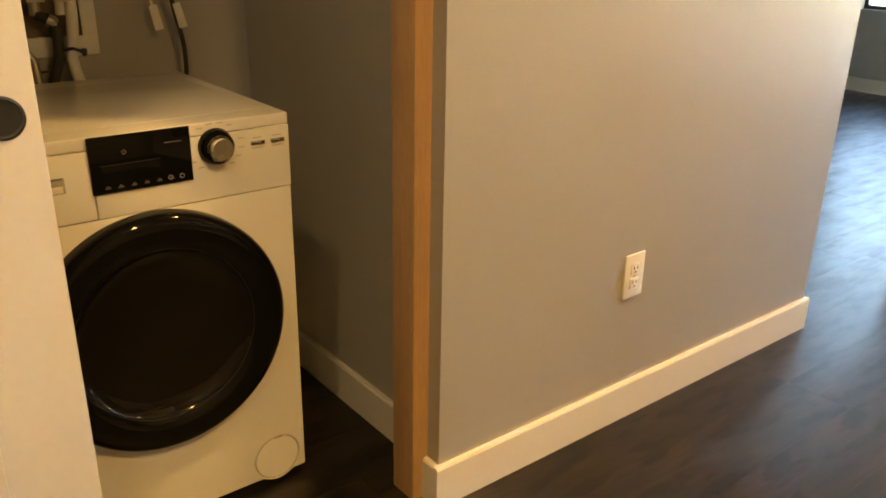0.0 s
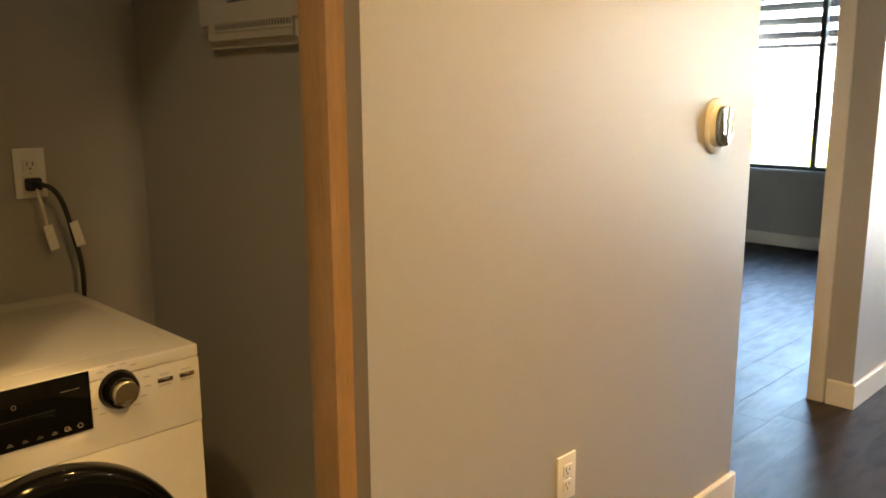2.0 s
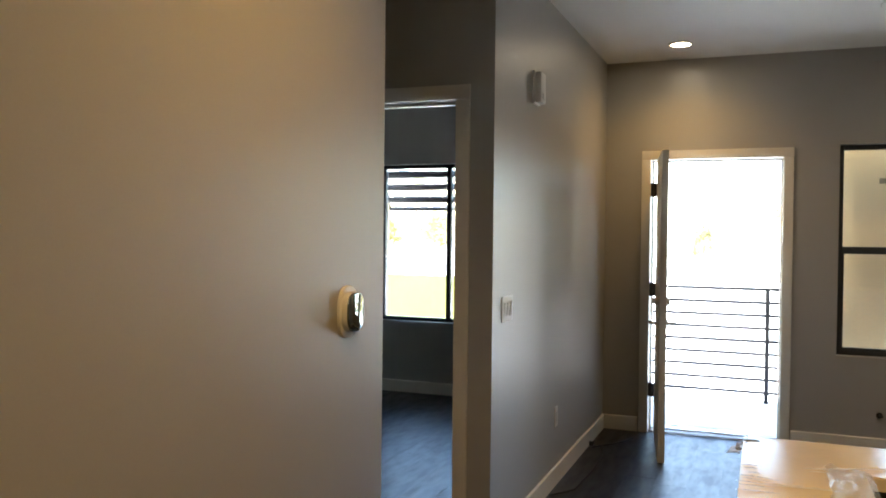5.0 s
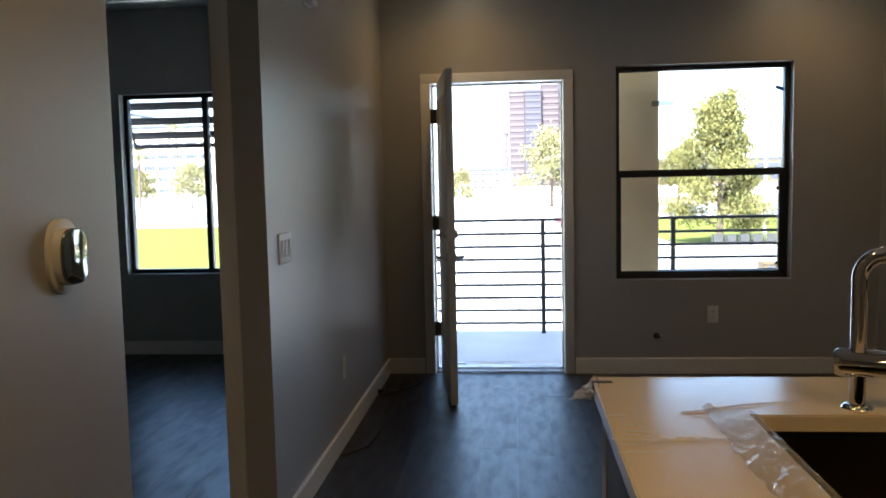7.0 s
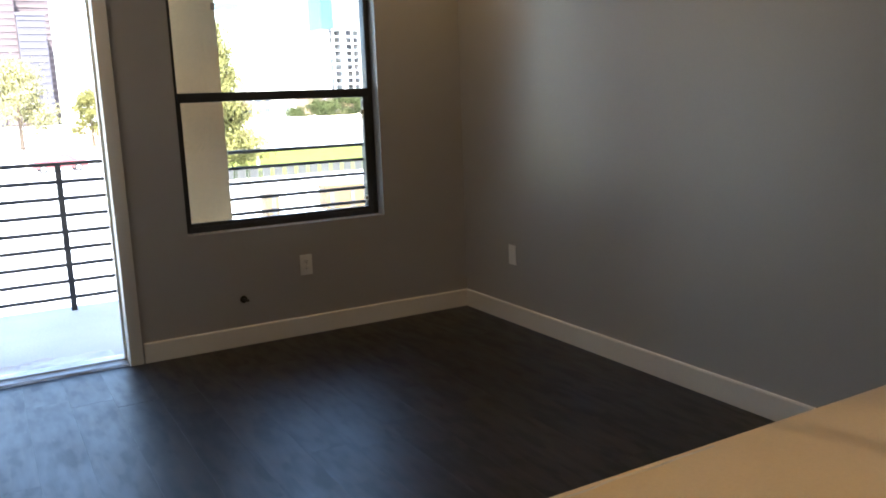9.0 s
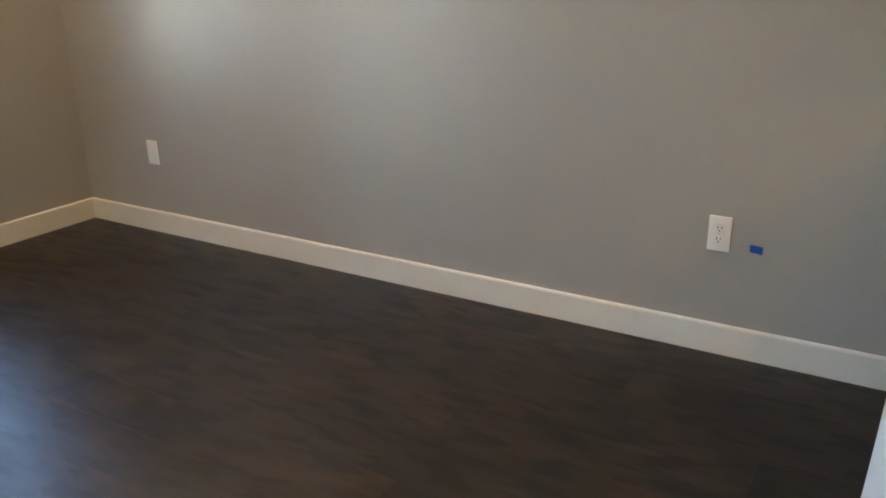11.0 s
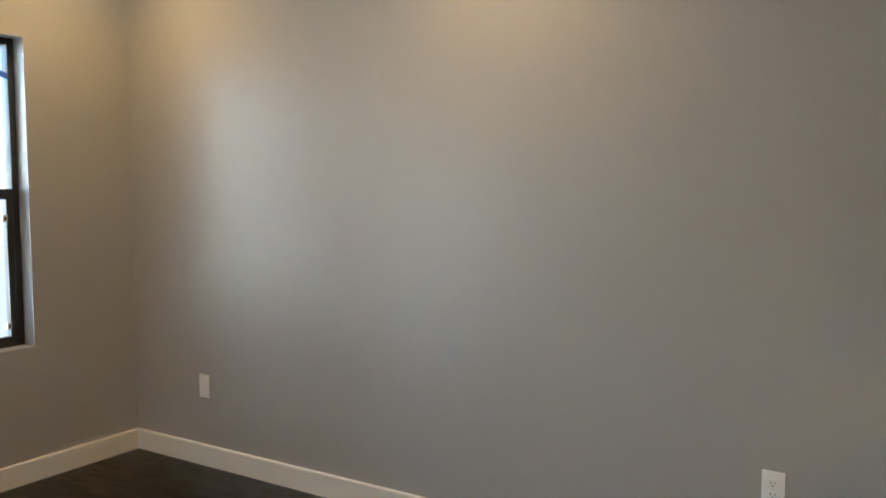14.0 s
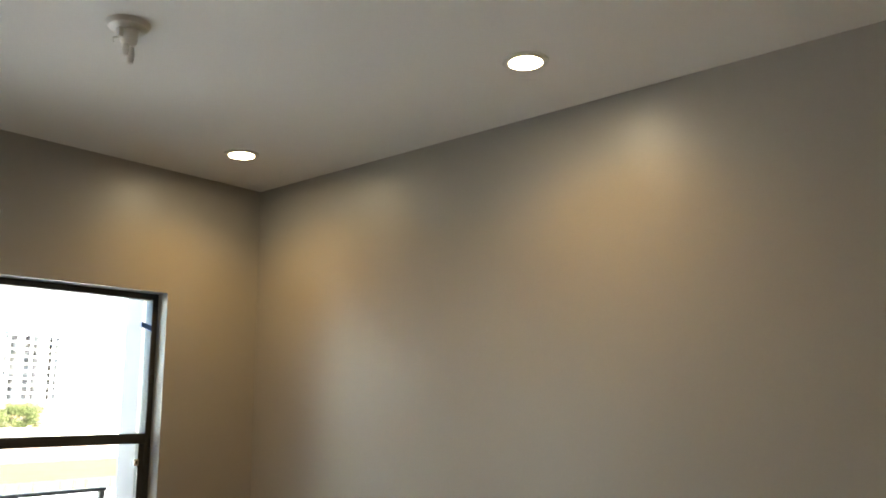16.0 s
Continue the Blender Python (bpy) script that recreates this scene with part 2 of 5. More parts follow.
PALECLAD = material("pale_cladding", (0.13, 0.11, 0.115), 0.8, vary=0.1, scale=0.3, grain=3, bump=0.1)
TAN = material("tan_render", (0.22, 0.145, 0.08), 0.85, vary=0.15, scale=0.3, grain=3, bump=0.1)
SLATE = material("dark_glazing", (0.07, 0.075, 0.09), 0.25, vary=0.2, scale=0.3, grain=3, bump=0.0)
BLUEGLASS = material("blue_curtain_wall", (0.035, 0.085, 0.115), 0.35, vary=0.2, scale=0.2, grain=2, bump=0.0)
CARRED = material("faded_red_car_paint", (0.30, 0.06, 0.06), 0.25, vary=0.05, scale=2, grain=20, bump=0.0)
YELLOWBOX = material("yellow_painted_steel", (0.105, 0.066, 0.024), 0.6, vary=0.15, scale=1, grain=9, bump=0.1)
ENDDARK = material("dark_brown_panel", (0.060, 0.046, 0.036), 0.5, vary=0.15, scale=3, grain=40, bump=0.05, stretch=(6, 6, 0.6))
CAB = material("white_cabinet_paint", (0.74, 0.73, 0.71), 0.35, vary=0.02, scale=3, grain=90, bump=0.01)


# ---- mesh helpers ----
def box(bm, x0, x1, y0, y1, z0, z1, bevel=0.0, seg=2):
    r = bmesh.ops.create_cube(bm, size=1, matrix=Matrix.LocRotScale(
        ((x0 + x1) / 2, (y0 + y1) / 2, (z0 + z1) / 2), None, (abs(x1 - x0), abs(y1 - y0), abs(z1 - z0))))
    if bevel:
        es = {e for v in r["verts"] for e in v.link_edges}
        bmesh.ops.bevel(bm, geom=list(es), offset=bevel, segments=seg, affect="EDGES", profile=0.6)
    return bm


def rod(bm, a, b, r0, r1=None, seg=16, caps=True):
    a, b = Vector(a), Vector(b)
    d = b - a
    m = Matrix.Translation((a + b) / 2) @ d.to_track_quat("Z", "Y").to_matrix().to_4x4()
    bmesh.ops.create_cone(bm, cap_ends=caps, segments=seg, radius1=r0, radius2=r0 if r1 is None else r1,
                          depth=d.length, matrix=m)
    return bm


def tube(bm, pts, r, seg=12):
    """A bent pipe along points, with mitred rings and closed ends."""
    pts = [Vector(p) for p in pts]
    rings, ref = [], None
    for i, p in enumerate(pts):
        d = (pts[min(i + 1, len(pts) - 1)] - pts[max(i - 1, 0)]).normalized()
        if ref is None:
            ref = d.orthogonal().normalized()
        ref = (ref - d * ref.dot(d)).normalized()
        s = d.cross(ref)
        rings.append([bm.verts.new(p + r * (math.cos(2 * math.pi * k / seg) * ref + math.sin(2 * math.pi * k / seg) * s))
                      for k in range(seg)])
    for a, b in zip(rings, rings[1:]):
        for k in range(seg):
            bm.faces.new((a[k], a[(k + 1) % seg], b[(k + 1) % seg], b[k]))
    bm.faces.new(rings[0][::-1])
    bm.faces.new(rings[-1])
    return bm


def lathe(bm, profile, centre, axis, seg=48):
    """A turned body: profile rows of (radius, height along axis) about centre."""
    q = Vector(axis).to_track_quat("Z", "Y").to_matrix().to_4x4()
    m = Matrix.Translation(centre) @ q
    rings = []
    for r, h in profile:
        if r < 1e-6:
            rings.append([bm.verts.new(m @ Vector((0, 0, h)))])
        else:
            rings.append([bm.verts.new(m @ Vector((r * math.cos(2 * math.pi * k / seg), r * math.sin(2 * math.pi * k / seg), h)))
                          for k in range(seg)])
    for a, b in zip(rings, rings[1:]):
        for k in range(seg):
            k2 = (k + 1) % seg
            if len(a) == 1 and len(b) > 1:
                bm.faces.new((a[0], b[k], b[k2]))
            elif len(b) == 1 and len(a) > 1:
                bm.faces.new((a[k], a[k2], b[0]))
            elif len(a) > 1:
                bm.faces.new((a[k], a[k2], b[k2], b[k]))
    return bm


def superellipse(bm, centre, hy, hz, x0, x1, power=4.0, seg=48, round_edge=0.003):
    """A rounded-square slab on a wall that faces +x."""
    def ring(x, k):
        out = []
        for i in range(seg):
            a = 2 * math.pi * i / seg
            c, s = math.cos(a), math.sin(a)
            out.append(bm.verts.new((x, centre[0] + (hy - k) * math.copysign(abs(c) ** (2 / power), c),
                                     centre[1] + (hz - k) * math.copysign(abs(s) ** (2 / power), s))))
        return out
    rs = [ring(x0, 0), ring(x1 - round_edge, 0), ring(x1 - 0.3 * round_edge, 0.3 * round_edge), ring(x1, round_edge)]
    for a, b in zip(rs, rs[1:]):
        for i in range(seg):
            bm.faces.new((a[i], a[(i + 1) % seg], b[(i + 1) % seg], b[i]))
    bm.faces.new(rs[0][::-1])
    bm.faces.new(rs[-1])
    return bm


def mesh_of(name, bm, mat, smooth=None):
    bmesh.ops.recalc_face_normals(bm, faces=bm.faces)
    me = bpy.data.meshes.new(name)
    bm.to_mesh(me)
    bm.free()
    me.materials.append(mat)
    if smooth:
        me.polygons.foreach_set("use_smooth", [True] * len(me.polygons))
        me.set_sharp_from_angle(angle=radians(smooth))
    return me


def part(name, bm, mat, parent, label="", smooth=35):
    ob = new(name, mesh_of(name, bm, mat, smooth))
    ob.parent = parent
    return tagged(ob, label)


def thing(name, at, label, category, group="", kind="", turn=0.0):
    ob = new(name)
    ob.empty_display_size = 0.1
    ob.matrix_world = pose(*at, 0, 0, turn)
    return tagged(ob, label, category, group, kind)


def solo(name, bm, mat, label="", category="", kind="", group="", smooth=35):
    return tagged(new(name, mesh_of(name, bm, mat, smooth)), label, category, group, kind)


def B(*a, **k):
    return box(bmesh.new(), *a, **k)


# ---- large structure ----
W, H, T = 3.322, 2.748, 0.12
SOUTH, BEDW, FRONT = -8.2, -3.1, 0.20


def panelled_wall(name, axis, u0, u1, v0, v1, w0, w1, holes, label, mat=PAINT):
    """A wall along x (axis 'x': u=x, w=y) or y with real openings through it."""
    us = sorted({u0, u1, *[h[0] for h in holes], *[h[1] for h in holes]})
    vs = sorted({v0, v1, *[h[2] for h in holes], *[h[3] for h in holes]})
    bm = bmesh.new()
    pos = (lambda u, w, v: (u, w, v)) if axis == "x" else (lambda u, w, v: (w, u, v))
    solid = lambda i, j: 0 <= i < len(us) - 1 and 0 <= j < len(vs) - 1 and not any(
        h[0] <= (us[i] + us[i + 1]) / 2 <= h[1] and h[2] <= (vs[j] + vs[j + 1]) / 2 <= h[3] for h in holes)
    cache = {}

    def v(u, w, z):
        key = (u, w, z)
        if key not in cache:
            cache[key] = bm.verts.new(pos(u, w, z))
        return cache[key]
    for i in range(len(us) - 1):
        for j in range(len(vs) - 1):
            if not solid(i, j):
                continue
            a, b, c, d = us[i], us[i + 1], vs[j], vs[j + 1]
            for w in (w0, w1):
                bm.faces.new((v(a, w, c), v(b, w, c), v(b, w, d), v(a, w, d)))
            if not solid(i - 1, j):
                bm.faces.new((v(a, w0, c), v(a, w1, c), v(a, w1, d), v(a, w0, d)))
            if not solid(i + 1, j):
                bm.faces.new((v(b, w0, c), v(b, w1, c), v(b, w1, d), v(b, w0, d)))
            if not solid(i, j - 1):
                bm.faces.new((v(a, w0, c), v(b, w0, c), v(b, w1, c), v(a, w1, c)))
            if not solid(i, j + 1):
                bm.faces.new((v(a, w0, d), v(b, w0, d), v(b, w1, d), v(a, w1, d)))
    return solo(name, bm, mat, label, "wall", "structure", smooth=None)


DX0, DX1, DH = 0.335, 1.24, 2.02
WX0, WX1, WZ0, WZ1 = 1.595, 2.757, 0.649, 2.10
BX0, BX1, BZ0, BZ1 = -2.215, -0.88, 0.652, 2.088
BN = 0.66
NW, SW_, CL, CS = -2.743, -3.867, -5.38, -5.312
solo("floor", B(BEDW - T, W + T, SOUTH - T, 0.0, -0.12, -0.006), CONCRETE, "concrete subfloor under the planks", "floor", "structure")
solo("bedroom_floor", B(BEDW - T, -T, 0.0, BN, -0.12, -0.006), CONCRETE, "concrete subfloor under the planks", "floor", "structure")
solo("bedroom_ceiling", B(BEDW - T, 0.0, FRONT + 0.0005, BN + 0.2, H, H + 0.15), CEIL, "smooth off-white painted ceiling", "ceiling", "structure")
solo("ceiling", B(BEDW - T, W + T, SOUTH - T, FRONT, H, H + 0.15), CEIL, "smooth off-white painted ceiling", "ceiling", "structure")
panelled_wall("wall_north", "x", -T, W + T, -0.006, H, 0.0, FRONT,
              [(DX0 - 0.025, DX1 + 0.025, -0.006, DH + 0.025), (WX0, WX1, WZ0, WZ1)],
              "grey painted outer wall with entry door and windows")
panelled_wall("facade", "x", -T, 3.69, -0.10, 2.90, FRONT, FRONT + 0.025,
              [(DX0 - 0.03, DX1 + 0.03, -0.10, DH + 0.03), (WX0, WX1, WZ0, WZ1)],
              "cream stucco outer face of the building", STUCCO)
panelled_wall("wall_bedroom_north", "x", BEDW - T, -T, -0.006, H, BN, BN + 0.2, [(BX0, BX1, BZ0, BZ1)],
              "grey painted bedroom wall with window")
panelled_wall("wall_jog", "y", FRONT + 0.025, BN + 0.2, -0.10, H, -T, 0.0, [], "cream stucco return of the facade", STUCCO)
panelled_wall("wall_jog_inner", "y", 0.0, BN, -0.006, H, -T - 0.03, -T, [], "grey painted bedroom corner wall")
panelled_wall("wall_east", "y", SOUTH - T, 0.0, -0.006, H, W, W + T, [], "plain grey painted long living room wall")
panelled_wall("wall_switches", "y", NW, 0.0, -0.006, H, -T, 0.0, [], "grey painted wall beside the entry door")
panelled_wall("wall_bedroom", "x", BEDW, -T, -0.006, H, NW, NW + T, [(-1.0, -0.158, -0.006, 2.084)],
              "grey painted wall with bedroom doorway")
panelled_wall("wall_thermostat", "y", CL, SW_, -0.006, H, -T, 0.0, [], "grey painted hall wall with thermostat")
panelled_wall("wall_hall_end", "x", -1.6, -T, -0.006, H, SW_ - T, SW_, [], "grey painted hall side wall")
panelled_wall("wall_hall_west", "y", SW_ - T, NW, -0.006, H, -1.6 - T, -1.6, [], "grey painted end wall of the hall")
panelled_wall("wall_closet_side", "x", -0.985, -T, -0.006, H, CS, CS + T, [], "grey painted closet side wall")
panelled_wall("wall_closet_back", "y", -6.95, CS + T, -0.006, H, -0.985 - T, -0.985, [], "grey painted closet back wall")
panelled_wall("wall_closet_south", "x", -0.985, -T, -0.006, H, -6.95, -6.95 + T, [], "grey painted closet side wall")
panelled_wall("wall_closet_head", "y", -6.83, CL, 2.10, H, -T, 0.0, [], "grey painted header over the closet opening")
panelled_wall("wall_west", "y", SOUTH, -6.83, -0.006, H, -T, 0.0, [], "plain grey painted wall")
panelled_wall("wall_south", "x", -T, W, -0.006, H, SOUTH - T, SOUTH, [], "plain grey painted end wall")
panelled_wall("wall_bedroom_west", "y", NW, BN, -0.006, H, BEDW - T, BEDW, [], "plain grey painted bedroom wall")

BBH, BBT = 0.108, 0.014


def skirting(x0, y0, x1, y1, nx, ny):
    """A baseboard along a wall face; (nx, ny) points into the room."""
    bm = bmesh.new()
    d = Vector((x1 - x0, y1 - y0, 0))
    prof = [(0, 0), (BBT, 0), (BBT, BBH - 0.006), (BBT - 0.004, BBH), (0, BBH)]
    ends = []
    for p in (Vector((x0, y0, 0)), Vector((x0, y0, 0)) + d):
        ends.append([bm.verts.new((p.x + nx * a, p.y + ny * a, b)) for a, b in prof])
    for k in range(5):
        bm.faces.new((ends[0][k], ends[0][(k + 1) % 5], ends[1][(k + 1) % 5], ends[1][k]))
    bm.faces.new(ends[0])
    bm.faces.new(ends[1])
    solo("baseboard", bm, TRIM, "cream painted flat baseboard with eased top", "baseboard", "structure", smooth=None)


skirting(DX1 + 0.075, 0, W, 0, 0, -1)
skirting(BBT, 0, DX0 - 0.075, 0, 0, -1)
skirting(W, -3.82, W, -BBT, -1, 0)
skirting(0, NW - BBT, 0, 0, 1, 0)
skirting(-0.10, NW, 0, NW, 0, -1)
skirting(0, CL - BBT, 0, SW_ + BBT, 1, 0)
skirting(-0.0415, CL, 0, CL, 0, -1)
skirting(-1.6, SW_, 0, SW_, 0, 1)
skirting(-0.985, CS, -T, CS, 0, -1)
skirting(-0.985, -6.83, -0.985, CS - BBT, 1, 0)
skirting(BEDW, BN, -T - 0.03, BN, 0, -1)
skirting(BEDW, NW + T, BEDW, BN - BBT, 1, 0)
skirting(-T, NW + T, -T, -BBT, -1, 0)
skirting(0, SOUTH, 0, -6.83, 1, 0)
skirting(0, SOUTH, W, SOUTH, 0, 1)

# door casings and linings
CW = 0.066


def casing(x0, x1, top, face, ny, depth=0.016, label="cream painted flat door casing"):
    t = thing("trim", ((x0 + x1) / 2, face, 0), label, "trim", kind="structure")
    c = (x0 + x1) / 2
    ya, yb = (0, ny * depth)
    part("casing_leg", B(x0 - CW - c, x0 - c, ya, yb, 0, top, bevel=0.002), TRIM, t)
    part("casing_leg", B(x1 - c, x1 + CW - c, ya, yb, 0, top, bevel=0.002), TRIM, t)
    part("casing_head", B(x0 - CW - c, x1 + CW - c, ya, yb, top + 0.0005, top + CW, bevel=0.002), TRIM, t)


def lining(x0, x1, top, y0, y1, thick=0.02):
    t = thing("trim", ((x0 + x1) / 2, y0, 0), "cream painted door frame lining with stop", "trim", kind="structure")
    c, d = (x0 + x1) / 2, y1 - y0
    part("jamb", B(x0 - thick - c, x0 - c, 0, d, 0, top), TRIM, t)
    part("jamb", B(x1 - c, x1 + thick - c, 0, d, 0, top), TRIM, t)
    part("head", B(x0 - thick - c, x1 + thick - c, 0, d, top, top + thick), TRIM, t)
    part("stop", B(x0 - c, x0 + 0.012 - c, d * 0.45, d * 0.45 + 0.035, 0, top, bevel=0.002), TRIM, t)
    part("stop", B(x1 - 0.012 - c, x1 - c, d * 0.45, d * 0.45 + 0.035, 0, top, bevel=0.002), TRIM, t)
    part("stop", B(x0 - c, x1 - c, d * 0.45, d * 0.45 + 0.035, top - 0.012, top, bevel=0.002), TRIM, t)


casing(DX0, DX1, DH, 0.0, -1)
lining(DX0, DX1, DH, 0.0, FRONT)
casing(-0.98, -0.178, 2.064, NW, -1)
lining(-0.98, -0.178, 2.064, NW, NW + T)

# bare timber post at the closet opening
post = solo("timber_post", B(-0.120, -0.042, CL - 0.040, CL + 0.06, 0.0, 2.10, bevel=0.003), WOOD,
            "bare unpainted pine jamb post of the closet opening", "post", "structure")


# ---- windows ----
def window(name, x0, x1, z0, z1, y, label, mullion=None, rail=None):
    """A black framed window; sill and reveals are the wall's own."""
    c = (x0 + x1) / 2
    t = thing(name, (c, y, z0), label, "window", kind="structure")
    w, h, f = (x1 - x0) / 2, z1 - z0, 0.032
    fr = bmesh.new()
    box(fr, -w, -w + f, 0, 0.06, 0, h, 0.002)
    box(fr, w - f, w, 0, 0.06, 0, h, 0.002)
    box(fr, -w + f, w - f, 0, 0.06, 0, f, 0.002)
    box(fr, -w + f, w - f, 0, 0.06, h - f, h, 0.002)
    part("window_frame", fr, BLACKMETAL, t, "black metal frame")
    if rail:
        r = rail - z0
        part("meeting_rail", B(-w + f, w - f, -0.006, 0.05, r - 0.026, r + 0.024, 0.002), BLACKMETAL, t)
        sash = bmesh.new()
        box(sash, -w + f, -w + f + 0.012, 0.004, 0.036, f, r - 0.026)
        box(sash, w - f - 0.03, w - f, 0.004, 0.036, f, r - 0.026)
        box(sash, -w + f + 0.012, w - f - 0.03, 0.004, 0.036, f, f + 0.018)
        part("lower_sash", sash, BLACKMETAL, t)
        panes = [(-w + f + 0.012, w - f - 0.03, f + 0.018, r - 0.026, 0.02), (-w + f, w - f, r + 0.024, h - f, 0.036)]
        for zz in (0.10, 0.61):
            lk = part("latch", B(w - f - 0.052, w - f - 0.03, -0.004, 0.006, zz - 0.016, zz + 0.016, 0.003), PLASTIC, t, "white vent latch")
            part("latch_slot", B(w - f - 0.046, w - f - 0.036, -0.006, -0.003, zz - 0.009, zz + 0.009), DARKHOLE, lk)
    else:
        m = mullion - c
        part("mullion", B(m - 0.022, m + 0.022, -0.004, 0.05, f, h - f, 0.002), BLACKMETAL, t)
        panes = [(-w + f, m - 0.022, f, h - f, 0.02), (m + 0.022, w - f, f, h - f, 0.034)]
    for a, b, lo, hi, yy in panes:
        p = part("pane", B(a, b, yy, yy + 0.004, lo, hi), GLASS, t, smooth=None)
        p.visible_shadow = False
    return t


window("window_1", WX0, WX1, WZ0, WZ1, 0.082, "black framed single hung window over the balcony", rail=1.375)
window("window_2", BX0, BX1, BZ0, BZ1, BN + 0.075, "black framed sliding bedroom window", mullion=-1.547)

# ---- entry door, standing open ----
def entry_door():
    lx, ly = 0.531 - 0.400, -0.862 + 0.004
    ang = math.degrees(math.atan2(ly, lx))
    d = thing("door_1", (0.400, -0.004, 0), "cream painted panelled entry door standing open inward", "door", kind="structure", turn=ang)
    L, th, h0, h1 = 0.868, 0.044, 0.012, 2.008
    bm = bmesh.new()
    st = 0.115
    zs = [h0, h0 + 0.24, 0.98, 1.12, h1 - 0.13, h1]
    box(bm, 0, st, -th / 2, th / 2, h0, h1, 0.002)
    box(bm, L - st, L, -th / 2, th / 2, h0, h1, 0.002)
    for a, b in ((zs[0], zs[1]), (zs[2], zs[3]), (zs[4], zs[5])):
        box(bm, st, L - st, -th / 2, th / 2, a, b)
    part("leaf", bm, DOORPAINT, d)
    for a, b in ((zs[1], zs[2]), (zs[3], zs[4])):
        p = bmesh.new()
        box(p, st, L - st, -th / 2 + 0.010, th / 2 - 0.010, a, b)
        box(p, st + 0.05, L - st - 0.05, -th / 2 + 0.003, th / 2 - 0.003, a + 0.05, b - 0.05, 0.006)
        part("panel", p, DOORPAINT, d)
    for s in (-1, 1):
        ro = bmesh.new()
        lathe(ro, [(0.0, 0.012), (0.026, 0.010), (0.031, 0.004), (0.032, 0.0)], (L - 0.065, s * th / 2, 0.90), (0, s, 0), 32)
        rose = part("lever_rose", ro, NICKEL, d, "satin nickel lever rose")
        lv = bmesh.new()
        tube(lv, [(L - 0.065, s * (th / 2 + 0.008), 0.90), (L - 0.065, s * (th / 2 + 0.045), 0.90),
                  (L - 0.075, s * (th / 2 + 0.054), 0.90), (L - 0.12, s * (th / 2 + 0.056), 0.90), (L - 0.175, s * (th / 2 + 0.052), 0.897)], 0.0095, 12)
        part("lever", lv, NICKEL, rose)
        db = bmesh.new()
        lathe(db, [(0.0, 0.022), (0.022, 0.020), (0.029, 0.008), (0.031, 0.0)], (L - 0.065, s * th / 2, 1.04), (0, s, 0), 32)
        bolt = part("deadbolt", db, NICKEL, d, "satin nickel deadbolt")
        if s < 0:
            part("thumb_turn", B(L - 0.069, L - 0.061, -th / 2 - 0.045, -th / 2 - 0.02, 1.022, 1.058, 0.003), NICKEL, bolt)
    part("bottom_sweep", B(0.004, L - 0.004, -0.012, 0.012, 0.003, 0.0118), BLACKRUBBER, d)
    for z in (0.319, 1.064, 1.798):
        k = bmesh.new()
        rod(k, (0.002, -th / 2 - 0.012, z - 0.05), (0.002, -th / 2 - 0.012, z + 0.05), 0.0075)
        box(k, -0.003, -0.0005, -th / 2 - 0.006, th / 2 - 0.004, z - 0.05, z + 0.05)
        box(k, -0.012, -0.009, -th / 2 - 0.045, -th / 2 - 0.012, z - 0.05, z + 0.05)
        part("hinge", k, HINGEDARK, d, "dark bronze butt hinge")


entry_door()
sill = thing("threshold", (0.7875, 0.02, 0), "pale aluminium door threshold", "threshold", kind="structure")
part("sill_plate", B(-0.45, 0.45, 0.0, 0.20, -0.05, 0.012, 0.004), STEEL, sill)
part("sill_ridge", B(-0.45, 0.45, 0.07, 0.10, 0.0125, 0.02, 0.003), STEEL, sill)


def crumpled(name, nx, ny, fn, mat, label, category, thick=0.0):
    bm = bmesh.new()
    g = [[bm.verts.new(fn(i / nx, j / ny)) for j in range(ny + 1)] for i in range(nx + 1)]
    for i in range(nx):
        for j in range(ny):
            bm.faces.new((g[i][j], g[i + 1][j], g[i + 1][j + 1], g[i][j + 1]))
    return solo(name, bm, mat, label, category, smooth=60)


def wrinkle(u, v, a, s):
    return a * abs(noise.noise(Vector((u * s, v * s * 3, 1.7)))) + 0.4 * a * abs(noise.noise(Vector((u * s * 3, v * s * 7, 5.1))))


SHEET = material("white_dust_sheet", (0.62, 0.63, 0.64), 0.45, vary=0.06, scale=5, grain=30, bump=0.1)
crumpled("dust_sheet", 40, 30, lambda u, v: (0.36 + 0.87 * u, 0.225 + 0.46 * v, -0.088 + wrinkle(u * 0.9, v, 0.03, 5)),
         SHEET, "crumpled white plastic sheet on the balcony floor", "sheet")
crumpled("floor_film", 40, 10, lambda u, v: (0.46 + 0.82 * u, -0.02 + 0.17 * v, 0.022 + wrinkle(u, v * 0.5, 0.012, 6)
                                             - (0.016 if v < 0.45 else 0)),
         FILM, "crumpled clear film over the door threshold", "film")
ds = thing("door_stop", (0.50, 0.30, -0.10), "small dark rubber door stop beside the threshold", "door stop")
part("block", B(-0.03, 0.03, -0.02, 0.02, 0, 0.10, 0.004), BLACKRUBBER, ds)
part("cap", B(-0.025, 0.025, -0.017, 0.017, 0.1005, 0.108, 0.003), NICKEL, ds)


